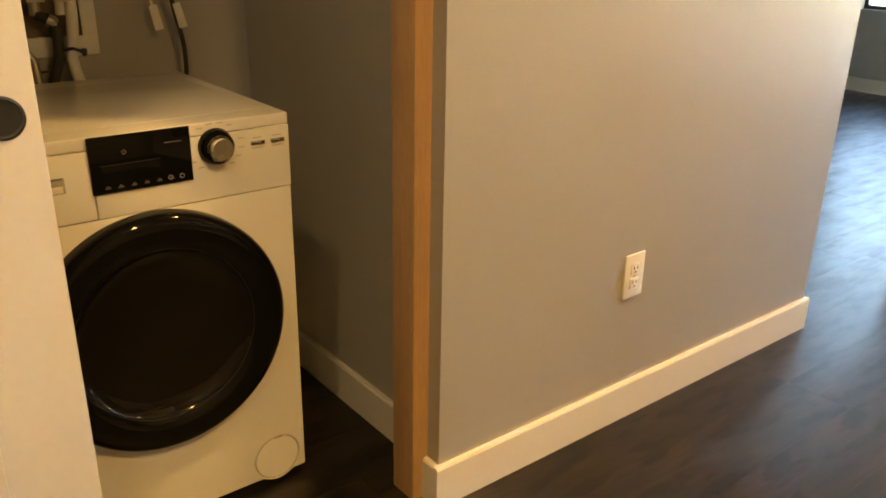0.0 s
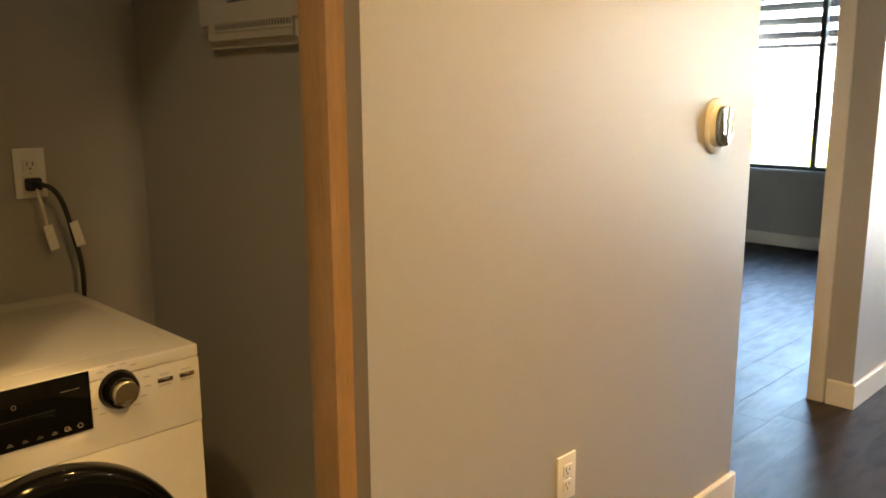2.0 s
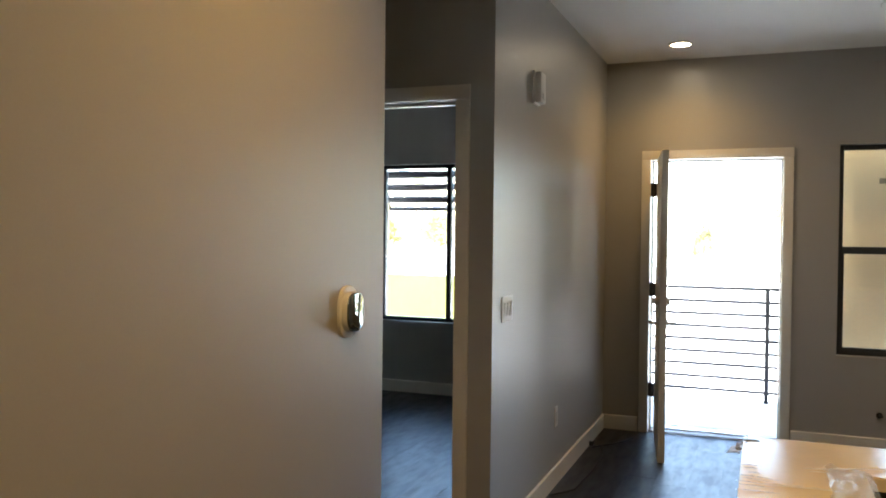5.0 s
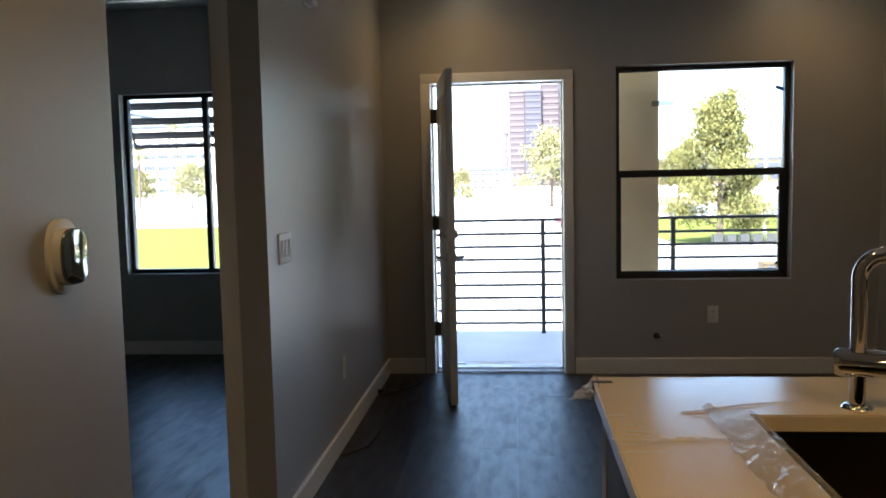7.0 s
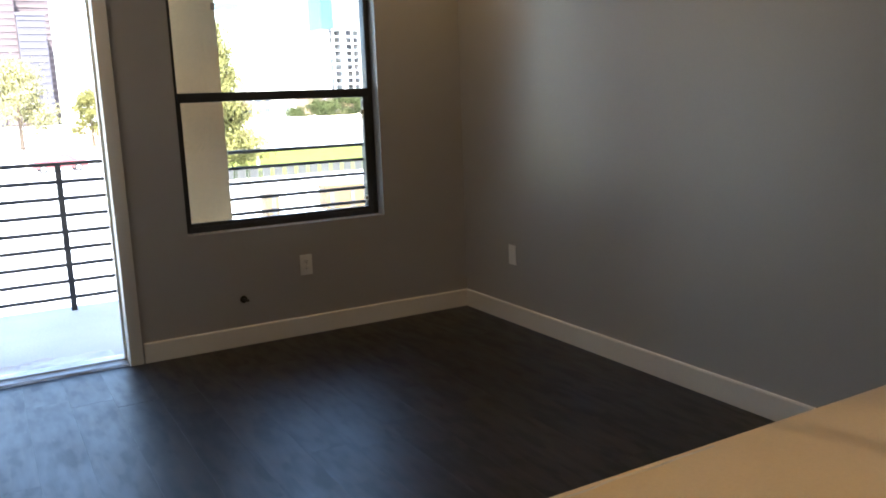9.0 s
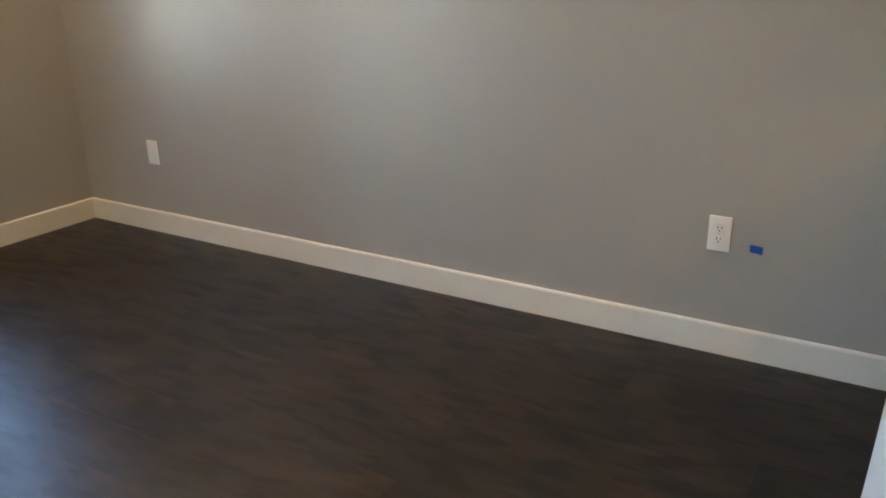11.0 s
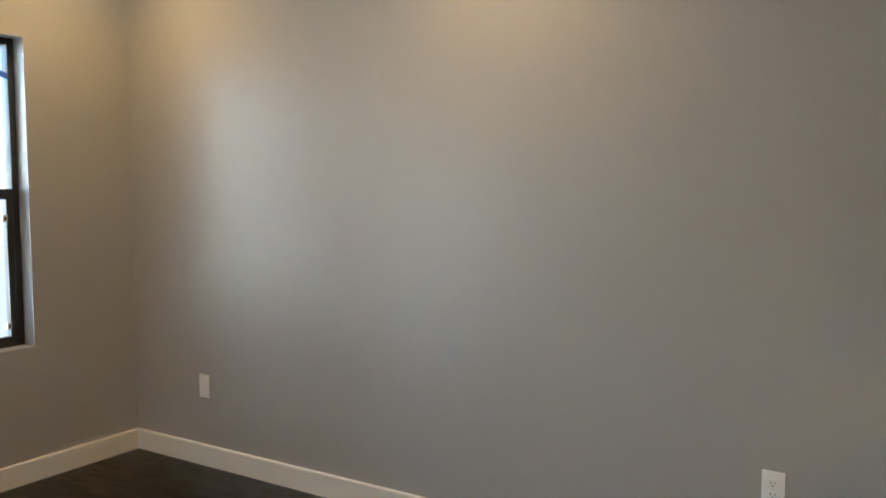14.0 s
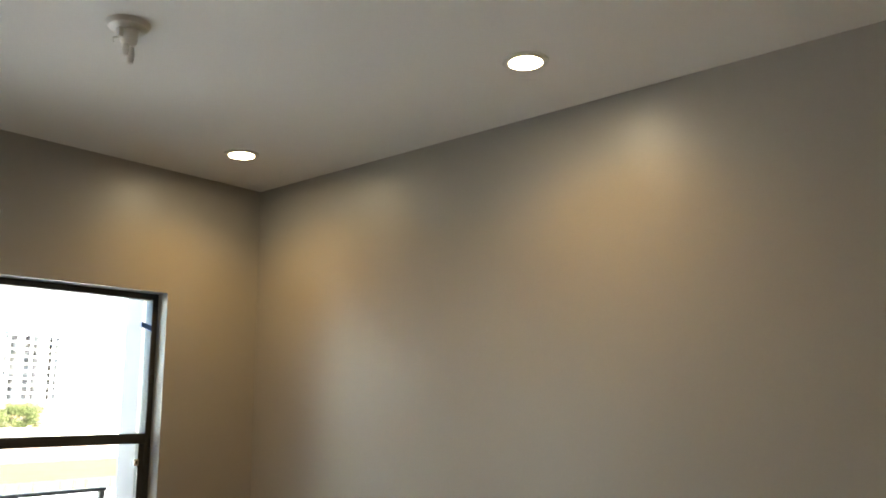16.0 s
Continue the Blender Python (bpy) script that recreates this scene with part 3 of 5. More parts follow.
# ---- wall plates ----
def plate(name, kind, at, normal, label, w=0.072, gangs=1, mat=PLASTIC, category="outlet"):
    """An outlet, switch or blank plate, modelled facing +x and turned to its wall."""
    turn = {(1, 0): 0, (-1, 0): 180, (0, -1): -90, (0, 1): 90}[normal]
    t = thing(name, at, label, category, turn=turn)
    part("cover_plate", B(0, 0.006, -w / 2, w / 2, -0.059, 0.059, 0.0025), mat, t)
    for g in range(gangs):
        cy = (g - (gangs - 1) / 2) * 0.046
        if kind == "outlet":
            for s in (-1, 1):
                f = part("receptacle", B(0.0062, 0.0085, cy - 0.0165, cy + 0.0165, s * 0.0195 - 0.0145, s * 0.0195 + 0.0145, 0.002), mat, t)
                for dy, hh in ((-0.0065, 0.005), (0.0065, 0.004)):
                    part("slot", B(0.0086, 0.0089, cy + dy - 0.0011, cy + dy + 0.0011, s * 0.0195 - hh + 0.003, s * 0.0195 + hh + 0.003), DARKHOLE, f)
                part("ground_hole", rod(bmesh.new(), (0.0085, cy, s * 0.0195 - 0.008), (0.0089, cy, s * 0.0195 - 0.008), 0.0024, seg=10), DARKHOLE, f)
            part("screw", rod(bmesh.new(), (0.006, cy, 0), (0.0076, cy, 0), 0.003, seg=10), NICKEL, t)
        elif kind == "switch":
            part("switch_frame", B(0.0062, 0.0072, cy - 0.0175, cy + 0.0175, -0.0345, 0.0345, 0.001), mat, t)
            r = bmesh.new()
            box(r, 0.0073, 0.0105, cy - 0.0145, cy + 0.0145, -0.031, 0.031, 0.002)
            for v in r.verts:
                if v.co.x > 0.009:
                    v.co.x += 0.003 * v.co.z / 0.031
            part("rocker", r, mat, t)
        else:
            for s in (-1, 1):
                part("screw", rod(bmesh.new(), (0.006, cy, s * 0.042), (0.0074, cy, s * 0.042), 0.003, seg=10), mat, t)
    return t


plate("outlet", "outlet", (0.0, -4.772, 0.416), (1, 0), "white duplex outlet on the grey hall wall")
plate("light_switch", "switch", (0.0, -2.526, 1.113), (1, 0), "white triple rocker switch near the corner", w=0.166, gangs=3, category="switch")
plate("outlet", "outlet", (0.0, -1.52, 0.398), (1, 0), "white duplex outlet beside the entry")
plate("outlet", "outlet", (2.243, 0.0, 0.41), (0, -1), "white duplex outlet beneath the window", w=0.072)
plate("blank_plate", "blank", (W, -0.53, 0.408), (-1, 0), "plain white blank cover plate near the corner", category="cover plate")
plate("outlet", "outlet", (W, -3.226, 0.424), (-1, 0), "white duplex outlet beside a scrap of blue tape")
washer_outlet = plate("outlet", "outlet", (-0.985, -5.597, 1.148), (1, 0), "white outlet on the closet back wall, in use")

tp = thing("tape_scrap", (W - 0.001, -3.344, 0.388), "small scrap of blue masking tape on the wall", "tape")
tb = bmesh.new()
box(tb, -0.0015, 0, -0.021, 0.019, -0.013, 0.013)
for v in tb.verts:
    v.co.z += 0.12 * v.co.y
    v.co.x -= 0.004 if v.co.y > 0 and v.co.z > 0 else 0
part("strip", tb, TAPE, tp)
tp2 = thing("tape_scrap", (2.692, 0.062, 1.925), "bright blue masking tape scrap on the window frame", "tape")
tb = bmesh.new()
box(tb, -0.035, 0.02, -0.002, 0, -0.014, 0.014)
for v in tb.verts:
    v.co.z -= 0.35 * v.co.x
part("strip", tb, TAPE, tp2)

st_ = thing("glass_strip", (1.925, 0.116, 1.852), "translucent grey strip on the window glass", "sticker")
part("strip", B(-0.075, 0.075, -0.0006, 0.0006, -0.019, 0.019), HAZY, st_)

cs = thing("cable_stub", (1.866, 0.0, 0.262), "dark capped cable stub poking out of the wall", "cable")
part("hole_ring", lathe(bmesh.new(), [(0.0, 0.004), (0.018, 0.004), (0.021, 0.0)], (0, 0, 0), (0, -1, 0), 24), DARKHOLE, cs)
part("stub", tube(bmesh.new(), [(0, -0.003, 0), (0.003, -0.02, 0.002), (0.012, -0.03, -0.002), (0.02, -0.03, -0.004)], 0.008, 10), BLACKRUBBER, cs)

# horn on the wall
hn = thing("door_chime", (0.0, -2.06, 2.22), "small white chime box high on the wall", "chime")
part("base", B(0, 0.012, -0.058, 0.058, -0.085, 0.085, 0.004), PLASTIC, hn)
part("cover", B(0.0125, 0.045, -0.05, 0.05, -0.078, 0.078, 0.008), PLASTIC, hn)
part("button", B(0.0455, 0.05, -0.02, 0.02, -0.06, -0.03, 0.002), PLASTIC, hn)

# thermostat
th = thing("thermostat", (0.0, -4.107, 1.234), "white wall thermostat with dark mirror glass face", "thermostat")
part("trim_plate", superellipse(bmesh.new(), (0, 0), 0.058, 0.076, 0.0, 0.009, 2.5, round_edge=0.004), PLASTIC, th)
part("body", superellipse(bmesh.new(), (0, 0), 0.048, 0.057, 0.0092, 0.026, 2.9, round_edge=0.003), PLASTIC, th)
part("glass_face", superellipse(bmesh.new(), (0, 0), 0.047, 0.056, 0.0262, 0.034, 2.9, round_edge=0.004), SCREEN, th, "dark mirror glass face")

# ---- floor cable by the entry ----
cb = thing("floor_cable", (0.1, -1.0, 0), "thin black cable lying along the baseboard", "cable")
pts = [(0.05, -0.62), (0.10, -0.56), (0.17, -0.48), (0.24, -0.36), (0.27, -0.25)]
part("cord", tube(bmesh.new(), [(x - 0.1, y + 1.0, 0.006) for x, y in pts], 0.005, 8), BLACKRUBBER, cb)
part("cord", tube(bmesh.new(), [(0.03 - 0.1, -1.75 + 1, 0.006), (0.035, -0.6, 0.006), (0.06, -0.15, 0.006), (0.05, 0.2, 0.006), (0.0, 0.43, 0.006)], 0.005, 8), BLACKRUBBER, cb)
part("plug_end", B(-0.115, -0.05, 0.43, 0.45, 0.012, 0.03, 0.004), BLACKRUBBER, cb)
part("plug_end", B(-0.10, -0.06, 0.43, 0.45, 0.0, 0.0118, 0.003), BLACKRUBBER, cb)


# ---- ceiling lamps ----
def downlight(x, y, watts, beam):
    t = thing("recessed_light", (x, y, H), "white recessed ceiling downlight, switched on", "ceiling light", group="ceiling downlights")
    part("trim_ring", lathe(bmesh.new(), [(0.062, -0.001), (0.062, -0.009), (0.072, -0.011), (0.084, -0.006), (0.086, 0.0)], (0, 0, 0), (0, 0, 1), 40), PLASTIC, t)
    part("lens", lathe(bmesh.new(), [(0.0, -0.007), (0.045, -0.0065), (0.0615, -0.004)], (0, 0, 0), (0, 0, 1), 40), LENS, t, "glowing warm lens")
    d = bpy.data.lights.new("downlight_beam", "SPOT")
    d.energy, d.color, d.spot_size, d.spot_blend, d.shadow_soft_size = watts, LAMPTINT, radians(beam), 0.9, 0.075
    lamp = new("downlight_beam", d)
    lamp.matrix_world = Matrix.Translation((x, y, H - 0.02))


for x, y, watts, beam in DOWNLIGHTS:
    downlight(x, y, watts, beam)

jb = thing("ceiling_bracket", (1.715, -1.365, H), "white ceiling mounting bracket with loose wire ends", "bracket")
part("canopy", lathe(bmesh.new(), [(0.0, -0.022), (0.05, -0.022), (0.062, -0.016), (0.068, -0.004), (0.070, 0.0)], (0, 0, 0), (0, 0, 1), 36), PLASTIC, jb)
part("socket", lathe(bmesh.new(), [(0.0, -0.075), (0.020, -0.073), (0.027, -0.06), (0.030, -0.023), (0.030, -0.0225)], (0.005, 0, 0), (0, 0, 1), 24), PLASTIC, jb)
part("clip", B(-0.036, -0.012, -0.01, 0.012, -0.055, -0.0225, 0.003), PLASTIC, jb)
part("wire_nut", lathe(bmesh.new(), [(0.0, -0.135), (0.009, -0.13), (0.013, -0.10), (0.010, -0.0755)], (0.018, 0.006, 0), (0, 0, 1), 14), PLASTIC, jb)
part("wire_nut", lathe(bmesh.new(), [(0.0, -0.12), (0.008, -0.115), (0.012, -0.09), (0.009, -0.0755)], (-0.008, -0.008, 0), (0, 0, 1), 14), PLASTIC, jb)
part("wire", tube(bmesh.new(), [(-0.02, 0.0, -0.05), (-0.045, 0.01, -0.06), (-0.04, 0.012, -0.075)], 0.003, 8), PLASTIC, jb)


# ---- laundry closet ----
WF, WHT, WYC = -0.292, 0.868, -5.856


def washer():
    yc = WYC
    t = thing("washing_machine", (WF, yc, 0), "white front loading washer with large black round door", "washer")
    hw = 0.30
    body = bmesh.new()
    box(body, -0.575, -0.001, -hw, hw, 0.018, 0.7145, 0.004)
    part("cabinet", body, WHITE, t)
    top = bmesh.new()
    box(top, -0.58, 0.0, -hw, hw, 0.8435, WHT, 0.005, 3)
    part("top_panel", top, WHITE, t)
    part("top_inset", B(-0.50, -0.06, -hw + 0.03, hw - 0.03, WHT + 0.0002, WHT + 0.0016, 0.0012), WHITE, t)
    part("control_panel", B(-0.57, 0.0, -5.9445 - yc, hw, 0.7155, 0.8430, 0.0015), WHITE, t)
    part("panel_recess", B(-0.57, -0.003, -hw, hw, 0.7146, 0.7154), INKSHADE, t)
    dr = part("detergent_drawer", B(-0.4, 0.0, -hw, -5.946 - yc, 0.716, 0.8428, 0.0015), WHITE, t)
    # The notch is not cut: flat grey patches put its shade into colour.
    part("finger_recess_shade", B(-0.0005, 0.0012, -6.022 - yc, -5.993 - yc, 0.774, 0.803, 0.0005), PRINTSHADE, dr)
    part("recess_shade", B(0.0012, 0.0016, -6.022 - yc, -5.996 - yc, 0.799, 0.803), INKSHADE, dr)
    part("recess_lip", B(0.0013, 0.002, -6.018 - yc, -5.997 - yc, 0.776, 0.788, 0.0003), WHITE, dr)
    # display between the drawer and the dial
    y0, y1 = -5.949 - yc, -5.763 - yc
    glass = part("display", B(0.0, 0.003, y0, y1, 0.761, 0.8665, 0.001), BLACKGLOSS, t, "black display glass")
    part("readout", B(0.003, 0.0033, y0 + 0.020, y1 - 0.062, 0.784, 0.812, 0.0001), BLACKGLOSS, glass)
    part("window_edge", B(0.0034, 0.0036, y0 + 0.018, y1 - 0.060, 0.8125, 0.8135), BLACKMETAL, glass)
    for k in range(6):
        a = y0 + 0.022 + 0.0235 * k
        part("icon_print", B(0.003, 0.0034, a, a + 0.010, 0.7700, 0.7712), INKSHADE, glass)
        part("icon_print", B(0.003, 0.0034, a + 0.002, a + 0.008, 0.7730, 0.7742), INKSHADE, glass)
    for k in range(2):
        part("icon_ring", lathe(bmesh.new(), [(0.0035, 0.0003), (0.0045, 0.0005), (0.0045, 0.0)], (0.003, y1 - 0.044 + 0.022 * k, 0.7735), (1, 0, 0), 16), PRINTSHADE, glass)
    part("icon_ring", lathe(bmesh.new(), [(0.0030, 0.0003), (0.0040, 0.0005), (0.0040, 0.0)], (0.003, y0 + 0.062, 0.8345), (1, 0, 0), 16), INKSHADE, glass)
    part("print_line", B(0.003, 0.0034, y1 - 0.050, y1 - 0.018, 0.840, 0.8412), INKSHADE, glass)
    ky, kz = -5.713 - yc, 0.819
    knob = part("dial_ring", lathe(bmesh.new(), [(0.0, 0.021), (0.022, 0.021), (0.029, 0.020), (0.0325, 0.016), (0.034, 0.004), (0.036, 0.0)], (0.0, ky, kz), (1, 0, 0), 48), BLACKGLOSS, t, "gloss black dial ring")
    part("dial_cap", lathe(bmesh.new(), [(0.0, 0.036), (0.020, 0.036), (0.0225, 0.034), (0.0235, 0.0215)], (0.0, ky, kz), (1, 0, 0), 48), DIALSTEEL, knob, "spun steel dial cap")
    part("dial_chrome", lathe(bmesh.new(), [(0.0236, 0.0212), (0.0245, 0.0225), (0.0255, 0.0212)], (0.0, ky, kz), (1, 0, 0), 48), CHROME, knob, "thin chrome ring")
    for k in range(14):
        a = radians(-145 + 290 * k / 13)
        cy, cz = ky + 0.054 * math.sin(a), kz + 0.046 * math.cos(a)
        part("cycle_print", B(0.0, 0.0006, cy - 0.006, cy + 0.006, cz - 0.0008, cz + 0.0008), PRINTSHADE, t)
    for by in (-5.626 - yc, -5.583 - yc):
        part("push_button", B(0.0, 0.004, by - 0.015, by + 0.015, 0.811, 0.819, 0.0015), CHROME, t, "slim chrome button")
        part("button_print", B(0.0, 0.0006, by - 0.010, by + 0.010, 0.824, 0.8256), PRINTSHADE, t)
        part("button_print", B(0.0, 0.0006, by - 0.012, by + 0.012, 0.8035, 0.805), PRINTSHADE, t)
    dy, dz = -5.853 - yc, 0.4625
    ring = bmesh.new()
    lathe(ring, [(0.252, 0.0), (0.252, 0.020), (0.250, 0.028), (0.244, 0.035), (0.232, 0.040), (0.212, 0.0405), (0.196, 0.037), (0.184, 0.031), (0.178, 0.027)], (0.0, dy, dz), (1, 0, 0), 96)
    rg = part("door_ring", ring, BLACKGLOSS, t, "gloss black door ring")
    gl = bmesh.new()
    lathe(gl, [(0.179, 0.027), (0.172, 0.021), (0.15, 0.013), (0.10, 0.006), (0.05, 0.003), (0.0, 0.002)], (0.0, dy, dz), (1, 0, 0), 96)
    part("door_glass", gl, DARKGLASS, rg, "smoked bowl glass")
    gk = bmesh.new()
    lathe(gk, [(0.1795, 0.0265), (0.181, 0.0292), (0.183, 0.0298)], (0.0, dy, dz), (1, 0, 0), 96)
    part("glass_rim", gk, BLACKMETAL, rg)
    fc = bmesh.new()
    lathe(fc, [(0.0, 0.001), (0.052, 0.001), (0.054, -0.001), (0.056, -0.001), (0.058, 0.0015), (0.058, 0.0)], (0.0, -5.628 - yc, 0.067), (1, 0, 0), 40)
    part("filter_cap", fc, WHITE, t)
    part("cap_rim", lathe(bmesh.new(), [(0.0535, 0.0004), (0.0545, 0.0016), (0.0555, 0.0004)], (0.0, -5.628 - yc, 0.067), (1, 0, 0), 40), PRINTSHADE, t)
    part("cap_slot", B(0.0012, 0.0016, -5.633 - yc, -5.613 - yc, 0.118, 0.120), INKSHADE, t)
    for sx in (-0.5, -0.05):
        for sy in (-0.25, 0.25):
            part("foot", rod(bmesh.new(), (sx, sy, 0), (sx, sy, 0.02), 0.022, seg=16), BLACKRUBBER, t)


washer()
sd = thing("sliding_door", (-0.07, -6.448, 0), "white sliding closet door with black round finger pull", "closet door")
part("door_panel", B(-0.017, 0.017, -0.38, 0.385, 0.012, 2.085, 0.003), TRIM, sd)
pull = part("finger_pull", lathe(bmesh.new(), [(0.031, 0.0), (0.031, 0.002), (0.027, 0.003), (0.025, 0.001), (0.0, 0.0008)], (0.0171, 0.336, 0.966), (1, 0, 0), 36), BLACKMETAL, sd, "black recessed round pull")
part("bottom_guide", B(-0.02, 0.02, 0.2, 0.26, 0.0, 0.0115, 0.002), PLASTIC, sd)
sd2 = thing("sliding_door", (-0.028, -6.518, 0), "white sliding closet door pushed aside", "closet door")
part("door_panel", B(-0.015, 0.015, -0.36, 0.318, 0.012, 2.085, 0.003), TRIM, sd2)
part("bottom_guide", B(-0.013, 0.013, 0.1, 0.16, 0.0, 0.0115, 0.002), PLASTIC, sd2)

# recessed water box with valves and hoses
wb = thing("washer_box", (-0.985, -5.859, 0.911), "white recessed supply box with valves and hoses", "valve box")
fr = bmesh.new()
box(fr, 0, 0.012, -0.13, 0.145, 0.0, 0.046, 0.002)
box(fr, 0, 0.012, 0.112, 0.145, 0.046, 0.188, 0.002)
box(fr, 0, 0.012, -0.13, -0.10, 0.046, 0.188, 0.002)
box(fr, 0, 0.012, -0.13, 0.145, 0.188, 0.228, 0.002)
part("face_frame", fr, PLASTIC, wb)
lip = bmesh.new()
box(lip, 0.0122, 0.015, 0.108, 0.112, 0.046, 0.188)
box(lip, 0.0122, 0.015, -0.10, 0.108, 0.184, 0.188)
part("frame_lip", lip, PLASTIC, wb)
# The back lies flush; the recess's shade is put into its brown.
part("box_back", B(0.0005, 0.003, -0.10, 0.112, 0.046, 0.188), BOXDARK, wb)
for vy in (0.062, 0.005, -0.06):
    v = bmesh.new()
    rod(v, (0.03, vy, 0.10), (0.03, vy, 0.165), 0.013, seg=14)
    rod(v, (0.003, vy, 0.14), (0.05, vy, 0.14), 0.010, seg=14)
    lathe(v, [(0.0, 0.186), (0.010, 0.185), (0.016, 0.175), (0.016, 0.168), (0.0, 0.166)], (0.03, vy, 0), (0, 0, 1), 14)
    vv = part("valve", v, NICKEL if vy < 0.05 else PLASTIC, wb, "nickel shut-off valve")
    part("valve_handle", B(0.05, 0.058, vy - 0.020, vy + 0.020, 0.131, 0.149, 0.003), PANELGREY, vv)
part("hose", tube(bmesh.new(), [(0.034, 0.005, 0.10), (0.045, 0.030, 0.092), (0.055, 0.042, 0.06), (0.058, 0.036, 0.0), (0.058, 0.022, -0.04), (0.055, 0.004, -0.09)], 0.0125, 14), BLACKRUBBER, wb, "black rubber hose")
part("hose_collar", lathe(bmesh.new(), [(0.0, 0.012), (0.012, 0.012), (0.0155, 0.006), (0.0155, -0.010), (0.012, -0.012), (0.0, -0.012)], (0.048, 0.034, 0.086), (0.2, 0.8, -0.5), 20), CHROME, wb, "chrome hose collar")
part("hose", tube(bmesh.new(), [(0.03, -0.06, 0.10), (0.04, -0.05, 0.05), (0.055, -0.02, 0.0), (0.06, -0.015, -0.09)], 0.010, 12), NICKEL, wb, "grey braided hose")
part("drain_hose", tube(bmesh.new(), [(0.04, 0.083, 0.165), (0.048, 0.081, 0.10), (0.055, 0.074, 0.046), (0.058, 0.066, 0.0), (0.058, 0.070, -0.03), (0.056, 0.085, -0.09)], 0.0135, 14), PAPER, wb, "pale plastic drain hose")
part("cable_tie", tube(bmesh.new(), [(0.062, 0.045, 0.022), (0.078, 0.066, 0.026), (0.078, 0.083, 0.018), (0.076, 0.092, 0.008)], 0.004, 8), BLACKRUBBER, wb)
part("tie_knot", B(0.072, 0.084, 0.084, 0.096, 0.010, 0.024, 0.003), BLACKRUBBER, wb)
part("cable_tie", tube(bmesh.new(), [(0.02, -0.085, -0.040), (0.05, -0.04, -0.030), (0.06, 0.012, -0.026)], 0.003, 8), BLACKRUBBER, wb)

# power cord with its paper tags
pc = thing("power_cord", (-0.985, -5.597, 1.125), "black power cord with white tags plugged into the wall", "cord")
plug = bmesh.new()
box(plug, 0.009, 0.034, -0.017, 0.017, -0.017, 0.013, 0.006, 3)
rod(plug, (0.030, 0.0, -0.002), (0.052, 0.010, -0.002), 0.0095, 0.0065, 14)
part("plug", plug, BLACKRUBBER, pc)
cpts = [(0.050, 0.009, -0.002), (0.057, 0.028, -0.012), (0.057, 0.046, -0.040), (0.056, 0.059, -0.082), (0.055, 0.068, -0.130), (0.055, 0.080, -0.190), (0.054, 0.083, -0.250), (0.05, 0.078, -0.34), (0.05, 0.07, -0.5)]
sm = []
for i in range(len(cpts) - 1):
    a, b, c, d = (Vector(cpts[max(0, min(len(cpts) - 1, i + k))]) for k in (-1, 0, 1, 2))
    for s in range(5):
        u = s / 5
        sm.append(0.5 * ((2 * b) + (c - a) * u + (2 * a - 5 * b + 4 * c - d) * u * u + (3 * b - a - 3 * c + d) * u ** 3))
part("cord", tube(bmesh.new(), sm, 0.0058, 10), BLACKRUBBER, pc)
for ty, tz, tl, tx in ((0.074, -0.125, 13, 0.066), (0.020, -0.130, 11, 0.046)):
    tg = bmesh.new()
    box(tg, tx - 0.0008, tx + 0.0008, ty - 0.0105, ty + 0.0105, tz - 0.031, tz + 0.031, 0.0005)
    bmesh.ops.rotate(tg, verts=tg.verts, cent=(tx, ty, tz), matrix=Matrix.Rotation(radians(tl), 3, "X"))
    for v in tg.verts:
        v.co.x += 6.0 * (v.co.y - ty) ** 2
    part("tag", tg, PAPER, pc, "white paper warning tag")
    bar = bmesh.new()
    for k in range(3):
        box(bar, tx + 0.0012, tx + 0.0015, ty - 0.005, ty + 0.004, tz - 0.018 + 0.014 * k, tz - 0.012 + 0.014 * k)
    bmesh.ops.rotate(bar, verts=bar.verts, cent=(tx, ty, tz), matrix=Matrix.Rotation(radians(tl), 3, "X"))
    part("tag_print", bar, PRINTSHADE, pc)
part("tag_strap", tube(bmesh.new(), [(0.040, 0.000, -0.012), (0.044, 0.006, -0.05), (0.046, 0.013, -0.10)], 0.0035, 8), PAPER, pc)

# breaker panel on the closet side wall
bp_ = thing("breaker_panel", (-0.47, CS, 1.428), "grey painted breaker panel with hinged cover", "electrical panel")
tub = bmesh.new()
box(tub, -0.145, 0.27, -0.0155, 0.0, 0.0, 0.86, 0.0)
bmesh.ops.bevel(tub, geom=[e for e in tub.edges if abs((e.verts[0].co - e.verts[1].co).normalized().y) > 0.9], offset=0.038, segments=8, affect="EDGES")
part("tub_frame", tub, PANELGREY, bp_)
face = bmesh.new()
box(face, -0.138, 0.263, -0.028, -0.0157, 0.007, 0.853, 0.0)
bmesh.ops.bevel(face, geom=[e for e in face.edges if abs((e.verts[0].co - e.verts[1].co).normalized().y) > 0.9], offset=0.034, segments=8, affect="EDGES")
bmesh.ops.bevel(face, geom=[e for e in face.edges if all(v.co.y < -0.027 for v in e.verts)], offset=0.009, segments=5, affect="EDGES")
part("raised_face", face, PANELGREY, bp_)
cv = part("cover_door", B(-0.010, 0.138, -0.0345, -0.0282, 0.095, 0.78, 0.0025), PANELGREY, bp_)
# Grey strip draws the shade along the cover door's lower edge.
part("door_shadow_gap", B(-0.006, 0.136, -0.0300, -0.0281, 0.0915, 0.0948), INKSHADE, bp_)
part("embossed_oval", lathe(bmesh.new(), [(0.0375, 0.0), (0.0385, 0.0016), (0.0415, 0.0016), (0.0425, 0.0)], (0.067, -0.0344, 0.182), (0, -1, 0), 40), PANELGREY, cv)
